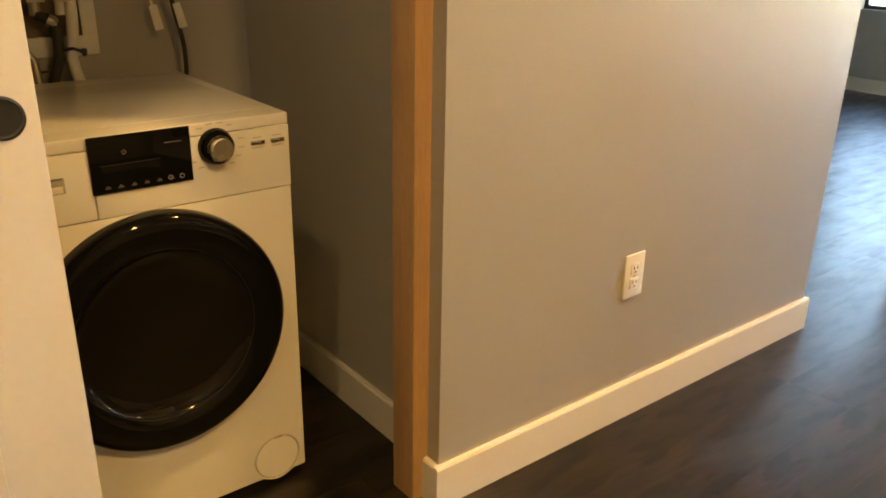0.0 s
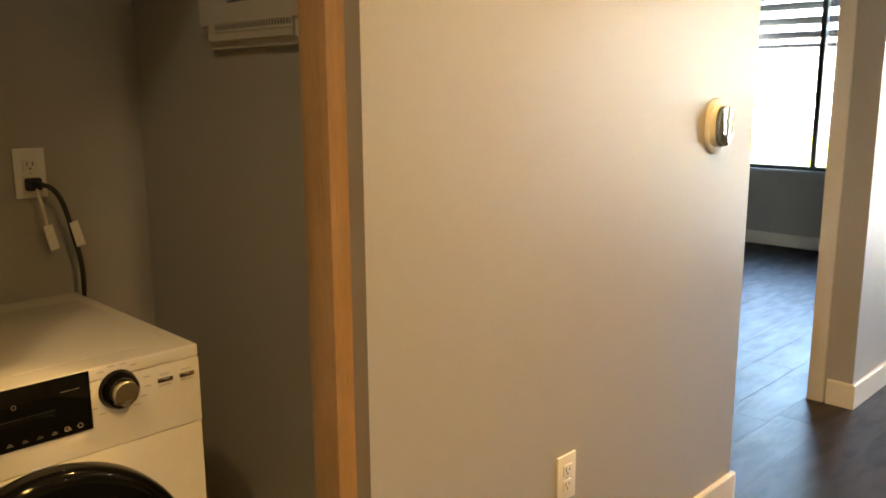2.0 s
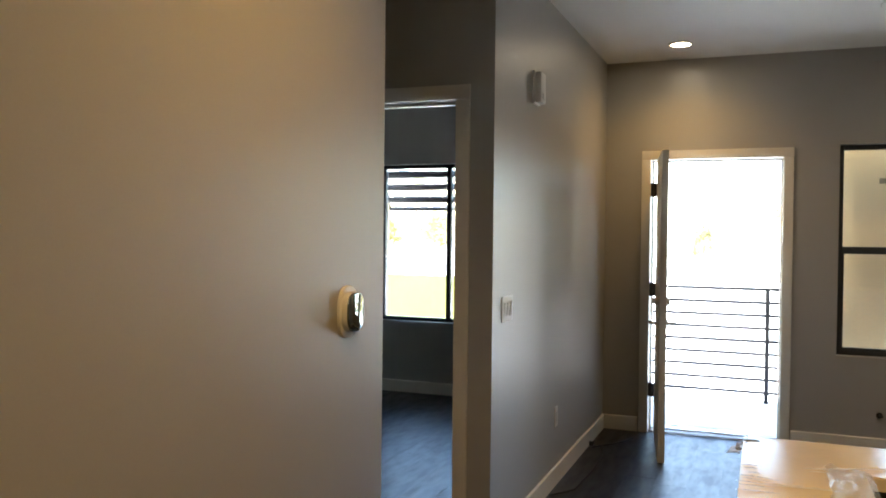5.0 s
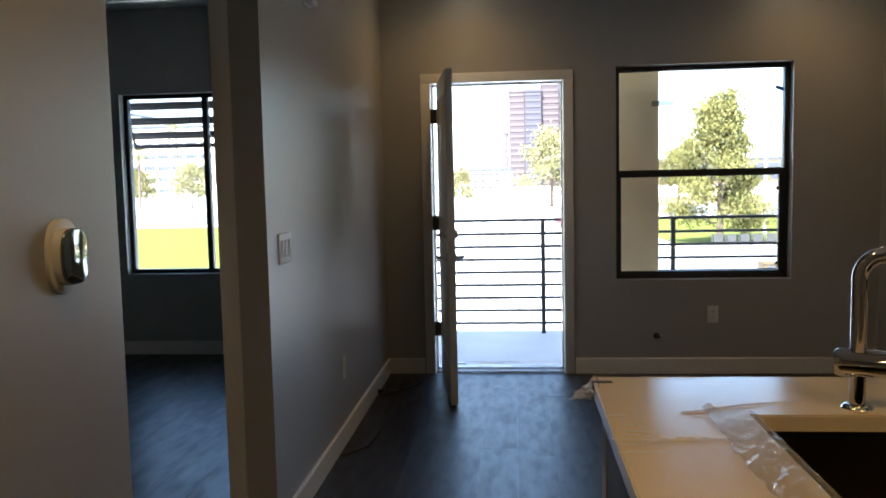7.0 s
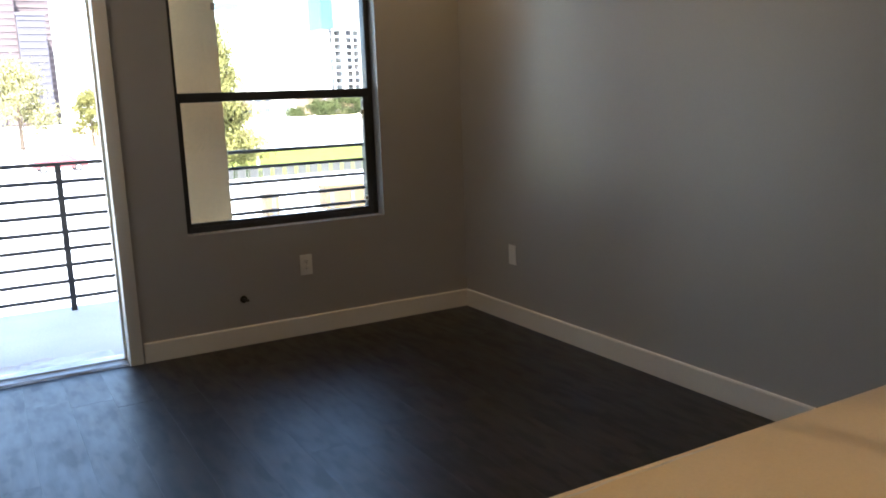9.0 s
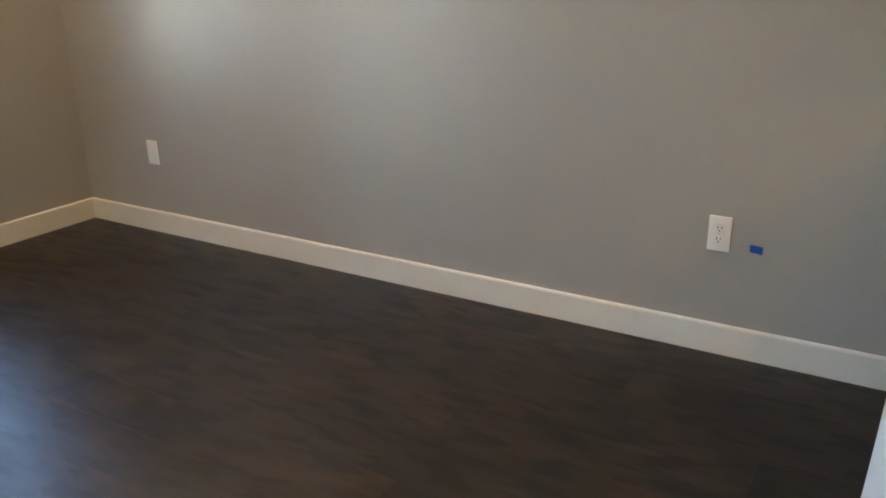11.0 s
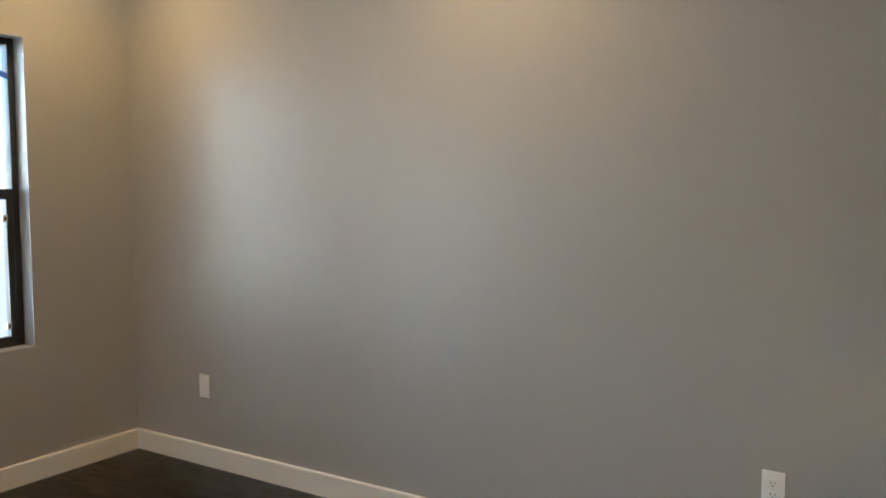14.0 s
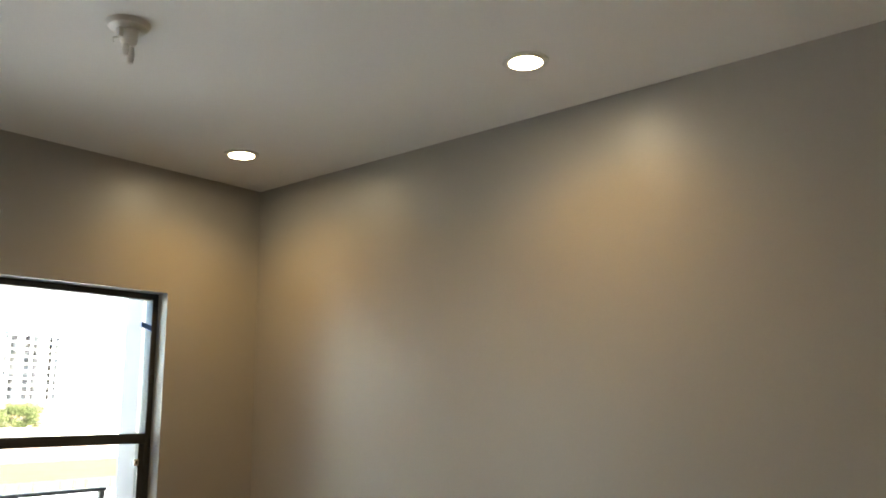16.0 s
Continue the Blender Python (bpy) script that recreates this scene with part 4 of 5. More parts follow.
for k in range(4):
    hw_ = (0.010, 0.017, 0.017, 0.012)[k]
    part("embossed_bar", B(0.067 - hw_, 0.067 + hw_, -0.0355, -0.0345, 0.158 + 0.014 * k, 0.163 + 0.014 * k, 0.0004), PANELGREY, cv)
teeth = bmesh.new()
for k in range(29):
    box(teeth, -0.064 + 0.0098 * k, -0.0595 + 0.0098 * k, -0.0290, -0.0279, 0.038, 0.047)
part("vent_strip", teeth, INKSHADE, bp_)
teeth = bmesh.new()
for k in range(70):
    box(teeth, 0.150, 0.158, -0.0290, -0.0279, 0.10 + 0.0095 * k, 0.1045 + 0.0095 * k)
part("hinge_strip", teeth, BLACKMETAL, bp_)
part("slot_lip", B(-0.070, 0.226, -0.0300, -0.0282, 0.049, 0.0535, 0.0008), PANELGREY, bp_)
part("slot_lip", B(-0.070, 0.226, -0.0305, -0.0282, 0.0315, 0.036, 0.0010), PANELGREY, bp_)
part("hinge_gap", B(0.1382, 0.1415, -0.0290, -0.0281, 0.092, 0.78), INKSHADE, bp_)


# ---- peninsula ----
PX0, PY1, PY0, CT = 1.075, -3.786, -4.74, 0.91


def worktop():
    """A slab with a real sink cut-out, joined from four strips."""
    sx0, sx1, sy0, sy1 = 1.35, 2.06, -4.52, -4.088
    t = tagged(new("worktop", mesh_of("worktop", panel_ring(PX0, W - 0.002, PY0, PY1, sx0, sx1, sy0, sy1, CT - 0.032, CT), QUARTZ)),
               "pale quartz worktop with a sink cut-out", "worktop")
    return sx0, sx1, sy0, sy1


def panel_ring(x0, x1, y0, y1, a0, a1, b0, b1, z0, z1):
    bm = bmesh.new()
    out = [(x0, y0), (x1, y0), (x1, y1), (x0, y1)]
    inn = [(a0, b0), (a1, b0), (a1, b1), (a0, b1)]
    vs = {}
    for z in (z0, z1):
        for n, q in (("o", out), ("i", inn)):
            vs[n, z] = [bm.verts.new((x, y, z)) for x, y in q]
    for k in range(4):
        j = (k + 1) % 4
        for z in (z0, z1):
            bm.faces.new((vs["o", z][k], vs["o", z][j], vs["i", z][j], vs["i", z][k]))
        for n in ("o", "i"):
            bm.faces.new((vs[n, z0][k], vs[n, z0][j], vs[n, z1][j], vs[n, z1][k]))
    bmesh.ops.recalc_face_normals(bm, faces=bm.faces)
    bmesh.ops.bevel(bm, geom=[e for e in bm.edges if all(abs(v.co.z - z1) < 1e-6 for v in e.verts)
                              and any(abs(f.normal.z) < 0.5 for f in e.link_faces)], offset=0.003, segments=2, affect="EDGES")
    return bm


sx0, sx1, sy0, sy1 = worktop()
sk = thing("kitchen_sink", ((sx0 + sx1) / 2, (sy0 + sy1) / 2, CT - 0.034), "brushed steel undermount kitchen sink", "sink")
hx, hy = (sx1 - sx0) / 2 + 0.004, (sy1 - sy0) / 2 + 0.004
bowl = bmesh.new()
box(bowl, -hx, hx, -hy, hy, -0.22, 0, 0.0)
top = [f for f in bowl.faces if f.normal.z > 0.9]
bmesh.ops.delete(bowl, geom=top, context="FACES_ONLY")
bmesh.ops.bevel(bowl, geom=[e for e in bowl.edges if not e.is_boundary], offset=0.02, segments=4, affect="EDGES")
part("basin", bowl, SINKSTEEL, sk)
part("rim_flange", panel_ring(-hx - 0.02, hx + 0.02, -hy - 0.02, hy + 0.02, -hx, hx, -hy, hy, -0.002, 0.0015), SINKSTEEL, sk)
part("drain", lathe(bmesh.new(), [(0.0, 0.002), (0.03, 0.003), (0.043, 0.005), (0.046, 0.0)], (0, 0, -0.2195), (0, 0, 1), 32), CHROME, sk)

fa = thing("kitchen_faucet", (1.566, -4.034, CT), "polished chrome single lever kitchen faucet", "faucet")
part("base_flange", lathe(bmesh.new(), [(0.0, 0.007), (0.022, 0.007), (0.027, 0.004), (0.029, 0.0)], (0, 0, 0), (0, 0, 1), 36), CHROME, fa)
part("lower_stem", rod(bmesh.new(), (0, 0, 0.008), (0, 0, 0.255), 0.0150, seg=32), CHROME, fa)
part("valve_body", lathe(bmesh.new(), [(0.0, -0.042), (0.022, -0.042), (0.0265, -0.036), (0.0275, -0.03), (0.0275, 0.066), (0.0255, 0.068), (0.0255, 0.071), (0.0275, 0.073), (0.0275, 0.095), (0.024, 0.10), (0.0, 0.10)],
                          (0, 0, 0.088), (0.94, -0.34, 0), 36), CHROME, fa)
lvx, lvy = 0.083 * 0.94, -0.083 * 0.34
part("lever", tube(bmesh.new(), [(lvx, lvy, 0.11), (lvx - 0.002, lvy + 0.001, 0.15), (lvx - 0.006, lvy + 0.003, 0.19)], 0.0055, 12), CHROME, fa)
sp = [(0, 0, 0.25)]
for k in range(9):
    a = radians(90 * k / 8)
    sp.append((0.045 * (1 - math.cos(a)) * 0.94, -0.045 * (1 - math.cos(a)) * 0.34, 0.255 + 0.045 * math.sin(a)))
sp.append((0.24 * 0.94, -0.24 * 0.34, 0.291))
part("spout", tube(bmesh.new(), sp, 0.0155, 24), CHROME, fa)
part("spray_head", rod(bmesh.new(), (0.235 * 0.94, -0.235 * 0.34, 0.2912), (0.30 * 0.94, -0.30 * 0.34, 0.287), 0.0185, seg=24), CHROME, fa)

# wrapping film left on the worktop
def sink_film(u, v):
    edge = 0.012 * noise.noise(Vector((v * 9, 2, 1)))
    lift = 0.004 + wrinkle(u * 0.5, v, 0.009, 6) + 0.006 * math.exp(-((u - 0.12) / 0.10) ** 2) * (0.5 + 0.5 * math.sin(v * 26))
    return (1.262 + 0.098 * u + edge * (1 - u), -4.72 + 0.655 * v, CT + lift * (1 if u < 0.92 else 0.3))


crumpled("wrapping_film", 44, 120, sink_film, FILM, "crumpled clear film beside the sink", "film")


def fold_line(x0, y0, x1, y1, wide, high, seed, label):
    """A raised crease of film from one point to another, with a wavering line."""
    d = Vector((x1 - x0, y1 - y0, 0))
    n = Vector((-d.y, d.x, 0)).normalized()

    def at(u, v):
        w = 0.012 * d.length * 4 * noise.noise(Vector((u * 4, seed, 0))) * u * (1 - u)
        p = Vector((x0, y0, CT + 0.0012)) + d * u + n * (w + wide * (v - 0.5))
        p.z += high * (0.55 + 0.45 * noise.noise(Vector((u * 11, seed, 3)))) * math.sin(math.pi * min(1, u * 1.1)) ** 0.5 * math.exp(-((v - 0.5) / 0.26) ** 2)
        return p
    crumpled("film_crease", 48, 8, at, FOLD, label, "film")


fold_line(1.112, -4.250, 1.29, -4.240, 0.010, 0.008, 1.0, "long raised fold of clear film on the worktop")
fold_line(1.235, -4.072, 1.48, -3.985, 0.007, 0.006, 2.0, "curved crease of clear film behind the sink")
fold_line(1.215, -4.078, 1.285, -4.070, 0.006, 0.005, 3.0, "short crease of clear film behind the sink")
fold_line(1.225, -4.10, 1.275, -4.095, 0.005, 0.004, 4.0, "short crease of clear film behind the sink")
for k, (cx, cy, ang, ln) in enumerate(((1.098, -4.10, 3, 0.05), (1.10, -4.125, 6, 0.035), (1.108, -4.165, -6, 0.03), (1.118, -4.20, -9, 0.085), (1.118, -4.222, -14, 0.07),
                                       (1.112, -4.25, -12, 0.09), (1.112, -4.272, -4, 0.075), (1.115, -4.31, 2, 0.09))):
    ca, sa = math.cos(radians(ang)) * ln / 2, math.sin(radians(ang)) * ln / 2
    fold_line(cx - ca, cy - sa, cx + ca, cy + sa, 0.005, 0.0045, 5.0 + k, "short thin crease of clear film on the worktop")
fold_line(1.12, -3.800, 1.36, -3.797, 0.004, 0.003, 17.0, "straight edge of clear film along the worktop")
crumpled("wrapping_film", 20, 28, lambda u, v: (PX0 + 0.012 - 0.062 * v * (0.35 + 0.65 * u) - 0.014 * noise.noise(Vector((u * 4, v * 5, 3))),
                                                PY1 - 0.10 + 0.115 * u + 0.02 * v, CT + 0.004 - 0.068 * v * (0.45 + 0.55 * u) - 0.012 * abs(noise.noise(Vector((u * 6, v * 6, 8))))),
         FLAP, "torn milky film hanging off the worktop corner", "film")
ct_tape = thing("tape_scrap", (PX0, PY1 - 0.05, CT), "dark tape holding film at the worktop corner", "tape")
part("strip", B(-0.0015, -0.0005, -0.03, 0.012, -0.032, 0.0, 0.0), BLACKRUBBER, ct_tape)
part("top_strip", B(-0.001, 0.042, -0.012, 0.006, 0.0008, 0.002), material("grey_tape", (0.045, 0.055, 0.06), 0.5), ct_tape)


def base_unit(x0, x1):
    """A cabinet whose door faces the living room."""
    w = x1 - x0
    t = thing("base_cabinet", (x0, PY1 - 0.035, 0), "white shaker base cabinet under the peninsula", "cabinet", group="peninsula cabinets")
    cc = bmesh.new()
    box(cc, 0.001, w - 0.001, -0.60, -0.001, 0.09, 0.62)
    box(cc, 0.001, w - 0.001, -0.20 if x0 < 2.2 else -0.60, -0.001, 0.62, CT - 0.034)
    part("carcass", cc, CAB, t)
    part("toe_kick", B(0.001, w - 0.001, -0.55, -0.05, 0.0, 0.0895), CAB, t)
    d = bmesh.new()
    f = 0.06
    z0, z1 = 0.10, CT - 0.045
    box(d, 0.003, 0.003 + f, 0.0, 0.019, z0, z1, 0.0015)
    box(d, w - 0.003 - f, w - 0.003, 0.0, 0.019, z0, z1, 0.0015)
    box(d, 0.003 + f, w - 0.003 - f, 0.0, 0.019, z0, z0 + f)
    box(d, 0.003 + f, w - 0.003 - f, 0.0, 0.019, z1 - f, z1)
    box(d, 0.003 + f, w - 0.003 - f, 0.0, 0.009, z0 + f, z1 - f)
    dd = part("door", d, CAB, t)
    if x1 < 3:
        return
    hh = bmesh.new()
    hx_ = 0.045
    tube(hh, [(hx_, 0.019, 0.665), (hx_, 0.040, 0.668), (hx_, 0.048, 0.69), (hx_, 0.050, 0.735), (hx_, 0.048, 0.785), (hx_, 0.040, 0.806), (hx_, 0.019, 0.809)], 0.0055, 10)
    part("pull_handle", hh, BLACKMETAL, dd, "black arched bar pull")


for x0, x1 in ((PX0 + 0.05, 1.62), (1.62, 2.30), (2.30, 2.92), (2.92, 3.295)):
    base_unit(x0, x1)
part("end_panel", B(PX0 + 0.03, PX0 + 0.049, PY0 + 0.05, PY1 - 0.03, 0.0, CT - 0.033, 0.001), ENDDARK,
     thing("end_panel", (0, 0, 0), "dark brown end panel closing the peninsula", "panel"))
MILKY = material("milky_film", (0.80, 0.81, 0.86), 0.3, vary=0.03, scale=5, grain=40, bump=0.05)
MILKY.node_tree.nodes["Principled BSDF"].inputs["Alpha"].default_value = 0.8
crumpled("drape_film", 90, 30, lambda u, v: (1.10 + 1.40 * u, PY1 + 0.003 + 0.006 * v + 0.026 * v * v * (0.55 + 0.45 * math.sin(u * 44 + 2 * math.sin(u * 9))),
                                             CT - 0.036 - 0.86 * v + 0.01 * math.sin(u * 15)),
         MILKY, "milky plastic film draped over the cabinet fronts", "film")
crumpled("wrapping_film", 14, 8, lambda u, v: (2.92 + 0.13 * u, PY1 + 0.002 + 0.016 * v + 0.01 * noise.noise(Vector((u * 5, v * 5, 2))),
                                               CT + 0.003 - 0.06 * v * v + 0.008 * abs(noise.noise(Vector((u * 7, v * 6, 4))))),
         MILKY, "scrap of film folded over the worktop edge", "film")

# tiled splashback and wall cabinet at the east wall
TY1, TY0, TZ1 = -3.951, -5.40, 1.358
back = thing("tile_backsplash", (W, TY1, CT), "taupe glazed subway tile splashback with pale grout", "backsplash", kind="structure")
part("grout_bed", B(-0.008, -0.0005, TY0 - TY1, 0.0, 0.0, TZ1 - CT), GROUT, back)
part("edge_trim", B(-0.014, -0.0005, 0.0005, 0.008, 0.0, TZ1 - CT, 0.001), PLASTIC, back, "white edge strip")
tile_mesh = {}


def tile(y0, y1, z0, z1):
    key = (round(y1 - y0, 4), round(z1 - z0, 4))
    if key not in tile_mesh:
        tile_mesh[key] = mesh_of("tile", box(bmesh.new(), -0.0055, 0, -key[0] / 2, key[0] / 2, -key[1] / 2, key[1] / 2, 0.0015, 1), TILE, 40)
    ob = new("tile", tile_mesh[key])
    ob.parent = back
    ob.location = (-0.0082, (y0 + y1) / 2, (z0 + z1) / 2)


rowh, tl, gr = 0.0745, 0.30, 0.0045
for r in range(6):
    z0 = 0.001 + r * rowh
    y = -0.001
    first = True
    while y > TY0 - TY1 + 0.01:
        ln = (0.060 if r % 2 == 0 else 0.222) if first else tl
        first = False
        y0 = max(TY0 - TY1, y - ln)
        tile(y0 + gr / 2, y - gr / 2, z0 + gr / 2, z0 + rowh - gr / 2)
        y = y0
wc = thing("wall_cabinet", (W, TY1, TZ1 + 0.002), "white wall cabinet above the tiled splashback", "cabinet")
part("carcass", B(-0.30, 0, -0.75, 0.0, 0, 0.90, 0.001), CAB, wc)
for k in range(2):
    d = bmesh.new()
    y1 = -0.003 - 0.374 * k
    box(d, -0.32, -0.301, y1 - 0.37, y1 - 0.31, 0.002, 0.897, 0.0015)
    box(d, -0.32, -0.301, y1 - 0.06, y1, 0.002, 0.897, 0.0015)
    box(d, -0.32, -0.301, y1 - 0.31, y1 - 0.06, 0.002, 0.062)
    box(d, -0.32, -0.301, y1 - 0.31, y1 - 0.06, 0.837, 0.897)
    box(d, -0.311, -0.301, y1 - 0.31, y1 - 0.06, 0.062, 0.837)
    part("door", d, CAB, wc)


# ---- balcony ----
BF = -0.10
solo("balcony_slab", B(0.0, 3.9, FRONT, 2.14, BF - 0.2, BF, 0.006), CONCRETE, "grey concrete balcony slab", "balcony", "structure")
# Unseen block above the ceiling, added to keep sun off the balcony.
solo("shade_block", B(-3.2, 3.9, -8.3, FRONT, H + 0.16, 6.2), STUCCO, "unseen cream stucco block added above to shade the balcony", "wall", "structure")
solo("stucco_column", B(1.42, 1.95, 0.40, 0.66, BF, 5.6, 0.012), STUCCO, "cream stucco column on the balcony", "column", "structure")
solo("party_wall", B(3.69, 3.90, FRONT, 2.06, BF, 5.6, 0.006), SHADESTUCCO, "stucco wall closing the balcony, darkened for shade", "wall", "structure")
rl = thing("balcony_railing", (0, 2.0, BF), "dark painted metal balcony railing with horizontal bars", "railing")
RX0, RX1 = 0.01, 3.56
part("top_rail", B(RX0, RX1 + 0.02, -0.025, 0.025, 1.055, 1.082, 0.003), RAIL, rl)
for k in range(8):
    z = 0.098 + 0.1205 * k
    part("bar", rod(bmesh.new(), (RX0, 0, z), (RX1, 0, z), 0.0142, seg=10), RAIL, rl)
for x in (0.03, 1.163, 2.352, 3.553):
    part("post", B(x - 0.02, x + 0.02, -0.02, 0.02, 0.0, 1.0545, 0.002), RAIL, rl)

# louvred sunshade outside the bedroom window
ss = thing("window_sunshade", ((BX0 + BX1) / 2, BN + 0.2, 0.0), "dark metal louvred sunshade over the bedroom window", "sunshade")
hwid = (BX1 - BX0) / 2 + 0.075
for yy, zz, hh in ((0.04, 2.013, 0.066), (0.095, 1.895, 0.062), (0.15, 1.78, 0.062), (0.20, 1.692, 0.036)):
    sl = bmesh.new()
    box(sl, -hwid, hwid, -0.006, 0.006, -hh / 2, hh / 2, 0.002)
    bmesh.ops.rotate(sl, verts=sl.verts, cent=(0, 0, 0), matrix=Matrix.Rotation(radians(25), 3, "X"))
    bmesh.ops.translate(sl, verts=sl.verts, vec=(0, yy, zz))
    part("slat", sl, BLACKMETAL, ss)
for sx in (-1, 1):
    br = bmesh.new()
    tube(br, [(sx * (hwid - 0.006), 0.0, 2.09), (sx * (hwid - 0.006), 0.03, 2.07), (sx * (hwid - 0.006), 0.205, 1.68)], 0.011, 8)
    part("bracket", br, BLACKMETAL, ss)

# ---- grounds ----
GZ = -3.6
solo("ground", B(-1500, 1500, -800, 2500, GZ - 0.5, GZ), SAND, "pale sunlit open ground", "ground", "structure")
solo("road", B(-300, 300, 92, 122, GZ, GZ + 0.02), ASPHALT, "worn grey asphalt street", "road", "structure")
solo("lawn", B(12, 90, 52, 88, GZ, GZ + 0.04), GRASS, "green watered lawn", "lawn", "structure")
solo("lawn", B(-70, -14, 26, 84, GZ, GZ + 0.04), GRASS, "yellow green watered lawn", "lawn", "structure")
solo("dirt_field", B(15, 130, 123, 174, GZ, GZ + 0.03), TAN, "bare brown dirt field beyond the street", "ground", "structure")
solo("kerb", B(-300, 300, 91.7, 92, GZ, GZ + 0.16, 0.03), CONCRETE, "pale concrete street kerb", "kerb", "structure")


def tree(at, height, spread, leaf, label, leaves=2600, size=0.34, low=0.22, seed=1, shape=1.0):
    """Tapered trunk, limbs, and a ragged crown of many small leaf clumps."""
    rnd = random.Random(seed)
    t = thing("tree", at, label, "tree")
    tr = bmesh.new()
    rod(tr, (0, 0, 0), (0.1 * spread * 0.1, 0, height * 0.45), height * 0.026, height * 0.015, 10)
    rod(tr, (0.01 * spread, 0, height * 0.44), (0, 0.02, height * 0.86), height * 0.015, height * 0.004, 8)
    tips = []
    for k in range(15):
        a, f = 2.4 * k + rnd.random(), low + (0.85 - low) * k / 14
        r = spread * (1 - f ** (1.8 * shape)) * rnd.uniform(0.55, 1.0)
        p0 = Vector((0, 0, height * f * 0.9))
        p1 = Vector((r * math.cos(a), r * math.sin(a), height * f + r * 0.35))
        rod(tr, p0, p1, height * 0.008, height * 0.002, 6)
        tips += [p0.lerp(p1, u) for u in (0.55, 0.8, 1.0)]
    tips += [Vector((rnd.uniform(-.2, .2) * spread, rnd.uniform(-.2, .2) * spread, height * rnd.uniform(0.75, 0.98))) for _ in range(7)]
    part("trunk", tr, BARK, t)
    vs, fs = [], []
    for k in range(leaves):
        c = rnd.choice(tips)
        s = spread * 0.15
        p = c + Vector((rnd.gauss(0, s), rnd.gauss(0, s), rnd.gauss(0, s * 0.7)))
        q = Euler((rnd.uniform(0, 6), rnd.uniform(0, 6), rnd.uniform(0, 6))).to_matrix()
        w = size * rnd.uniform(0.6, 1.3)
        b0 = len(vs)
        vs += [p + q @ Vector(v) for v in ((-w, 0, 0), (0, -w * 0.45, w * 0.15), (w, 0, 0), (0, w * 0.45, w * 0.15))]
        fs.append((b0, b0 + 1, b0 + 2, b0 + 3))
    me = bpy.data.meshes.new("crown")
    me.from_pydata(vs, [], fs)
    me.materials.append(leaf)
    cr = new("crown", me)
    cr.parent = t


tree((15.2, 53, GZ), 10.6, 3.9, LEAF, "tall leafy green street tree in sun", 19000, 0.145, 0.08, 3)
tree((6.9, 128, GZ), 12.9, 6.0, LEAFPALE, "pale feathery tree across the street", 6200, 0.26, 0.16, 5, 1.0)
tree((-7.5, 125, GZ), 6.5, 3.0, LEAFPALE, "low pale tree across the street", 3000, 0.2, 0.25, 7)
tree((16.4, 128, GZ), 8.4, 3.2, LEAF, "rounded green tree beyond the street", 5200, 0.20, 0.15, 19, 1.6)
tree((27.0, 128, GZ), 9.0, 4.5, LEAF, "broad green tree beyond the street", 4800, 0.22, 0.25, 9, 1.5)
tree((69, 186, GZ), 4.2, 3.5, LEAFDARK, "low green bush behind the white wall", 3000, 0.22, 0.1, 11, 2)
tree((76, 186, GZ), 5.6, 4.6, LEAFDARK, "rounded green bush behind the white wall", 4200, 0.26, 0.1, 12, 2)
tree((84, 188, GZ), 6.9, 5.2, LEAFDARK, "rounded green bush behind the white wall", 5000, 0.26, 0.1, 13, 2)
tree((-62, 150, GZ), 9, 5.0, LEAFPALE, "leafy tree beside the far street", 4000, 0.26, 0.25, 15, 1.5)
tree((-78, 160, GZ), 8, 5.0, LEAF, "leafy tree beside the far street", 4000, 0.26, 0.2, 16, 1.5)
tree((-48, 155, GZ), 7, 4.0, LEAFPALE, "leafy tree beside the far street", 3200, 0.26, 0.25, 17, 1.5)


def palm(at, height, seed):
    rnd = random.Random(seed)
    t = thing("palm_tree", at, "tall slender fan palm beside the street", "palm")
    tr = bmesh.new()
    rod(tr, (0, 0, 0), (0.15, 0, height), 0.3, 0.2, 10)
    part("trunk", tr, BARK, t)
    vs, fs = [], []
    for k in range(46):
        a, e = rnd.uniform(0, 6.28), rnd.uniform(-0.9, 1.2)
        d = Vector((math.cos(a) * math.cos(e), math.sin(a) * math.cos(e), math.sin(e)))
        s = d.cross(Vector((0, 0, 1))).normalized()
        o = Vector((0.15, 0, height))
        for m in range(7):
            w = (m - 3) * 0.16
            b0 = len(vs)
            tip = o + d * 2.0 + s * w * 4 - Vector((0, 0, 0.25))
            vs += [o + d * 0.5, o + d * 1.2 + s * (w * 2 - 0.05), tip, o + d * 1.2 + s * (w * 2 + 0.05)]
            fs.append((b0, b0 + 1, b0 + 2, b0 + 3))
    me = bpy.data.meshes.new("fronds")
    me.from_pydata(vs, [], fs)
    me.materials.append(LEAFPALE)
    new("fronds", me).parent = t


palm((-66, 136, GZ), 10.5, 2)
palm((-88, 205, GZ), 21, 3)
palm((-92, 210, GZ), 20, 4)


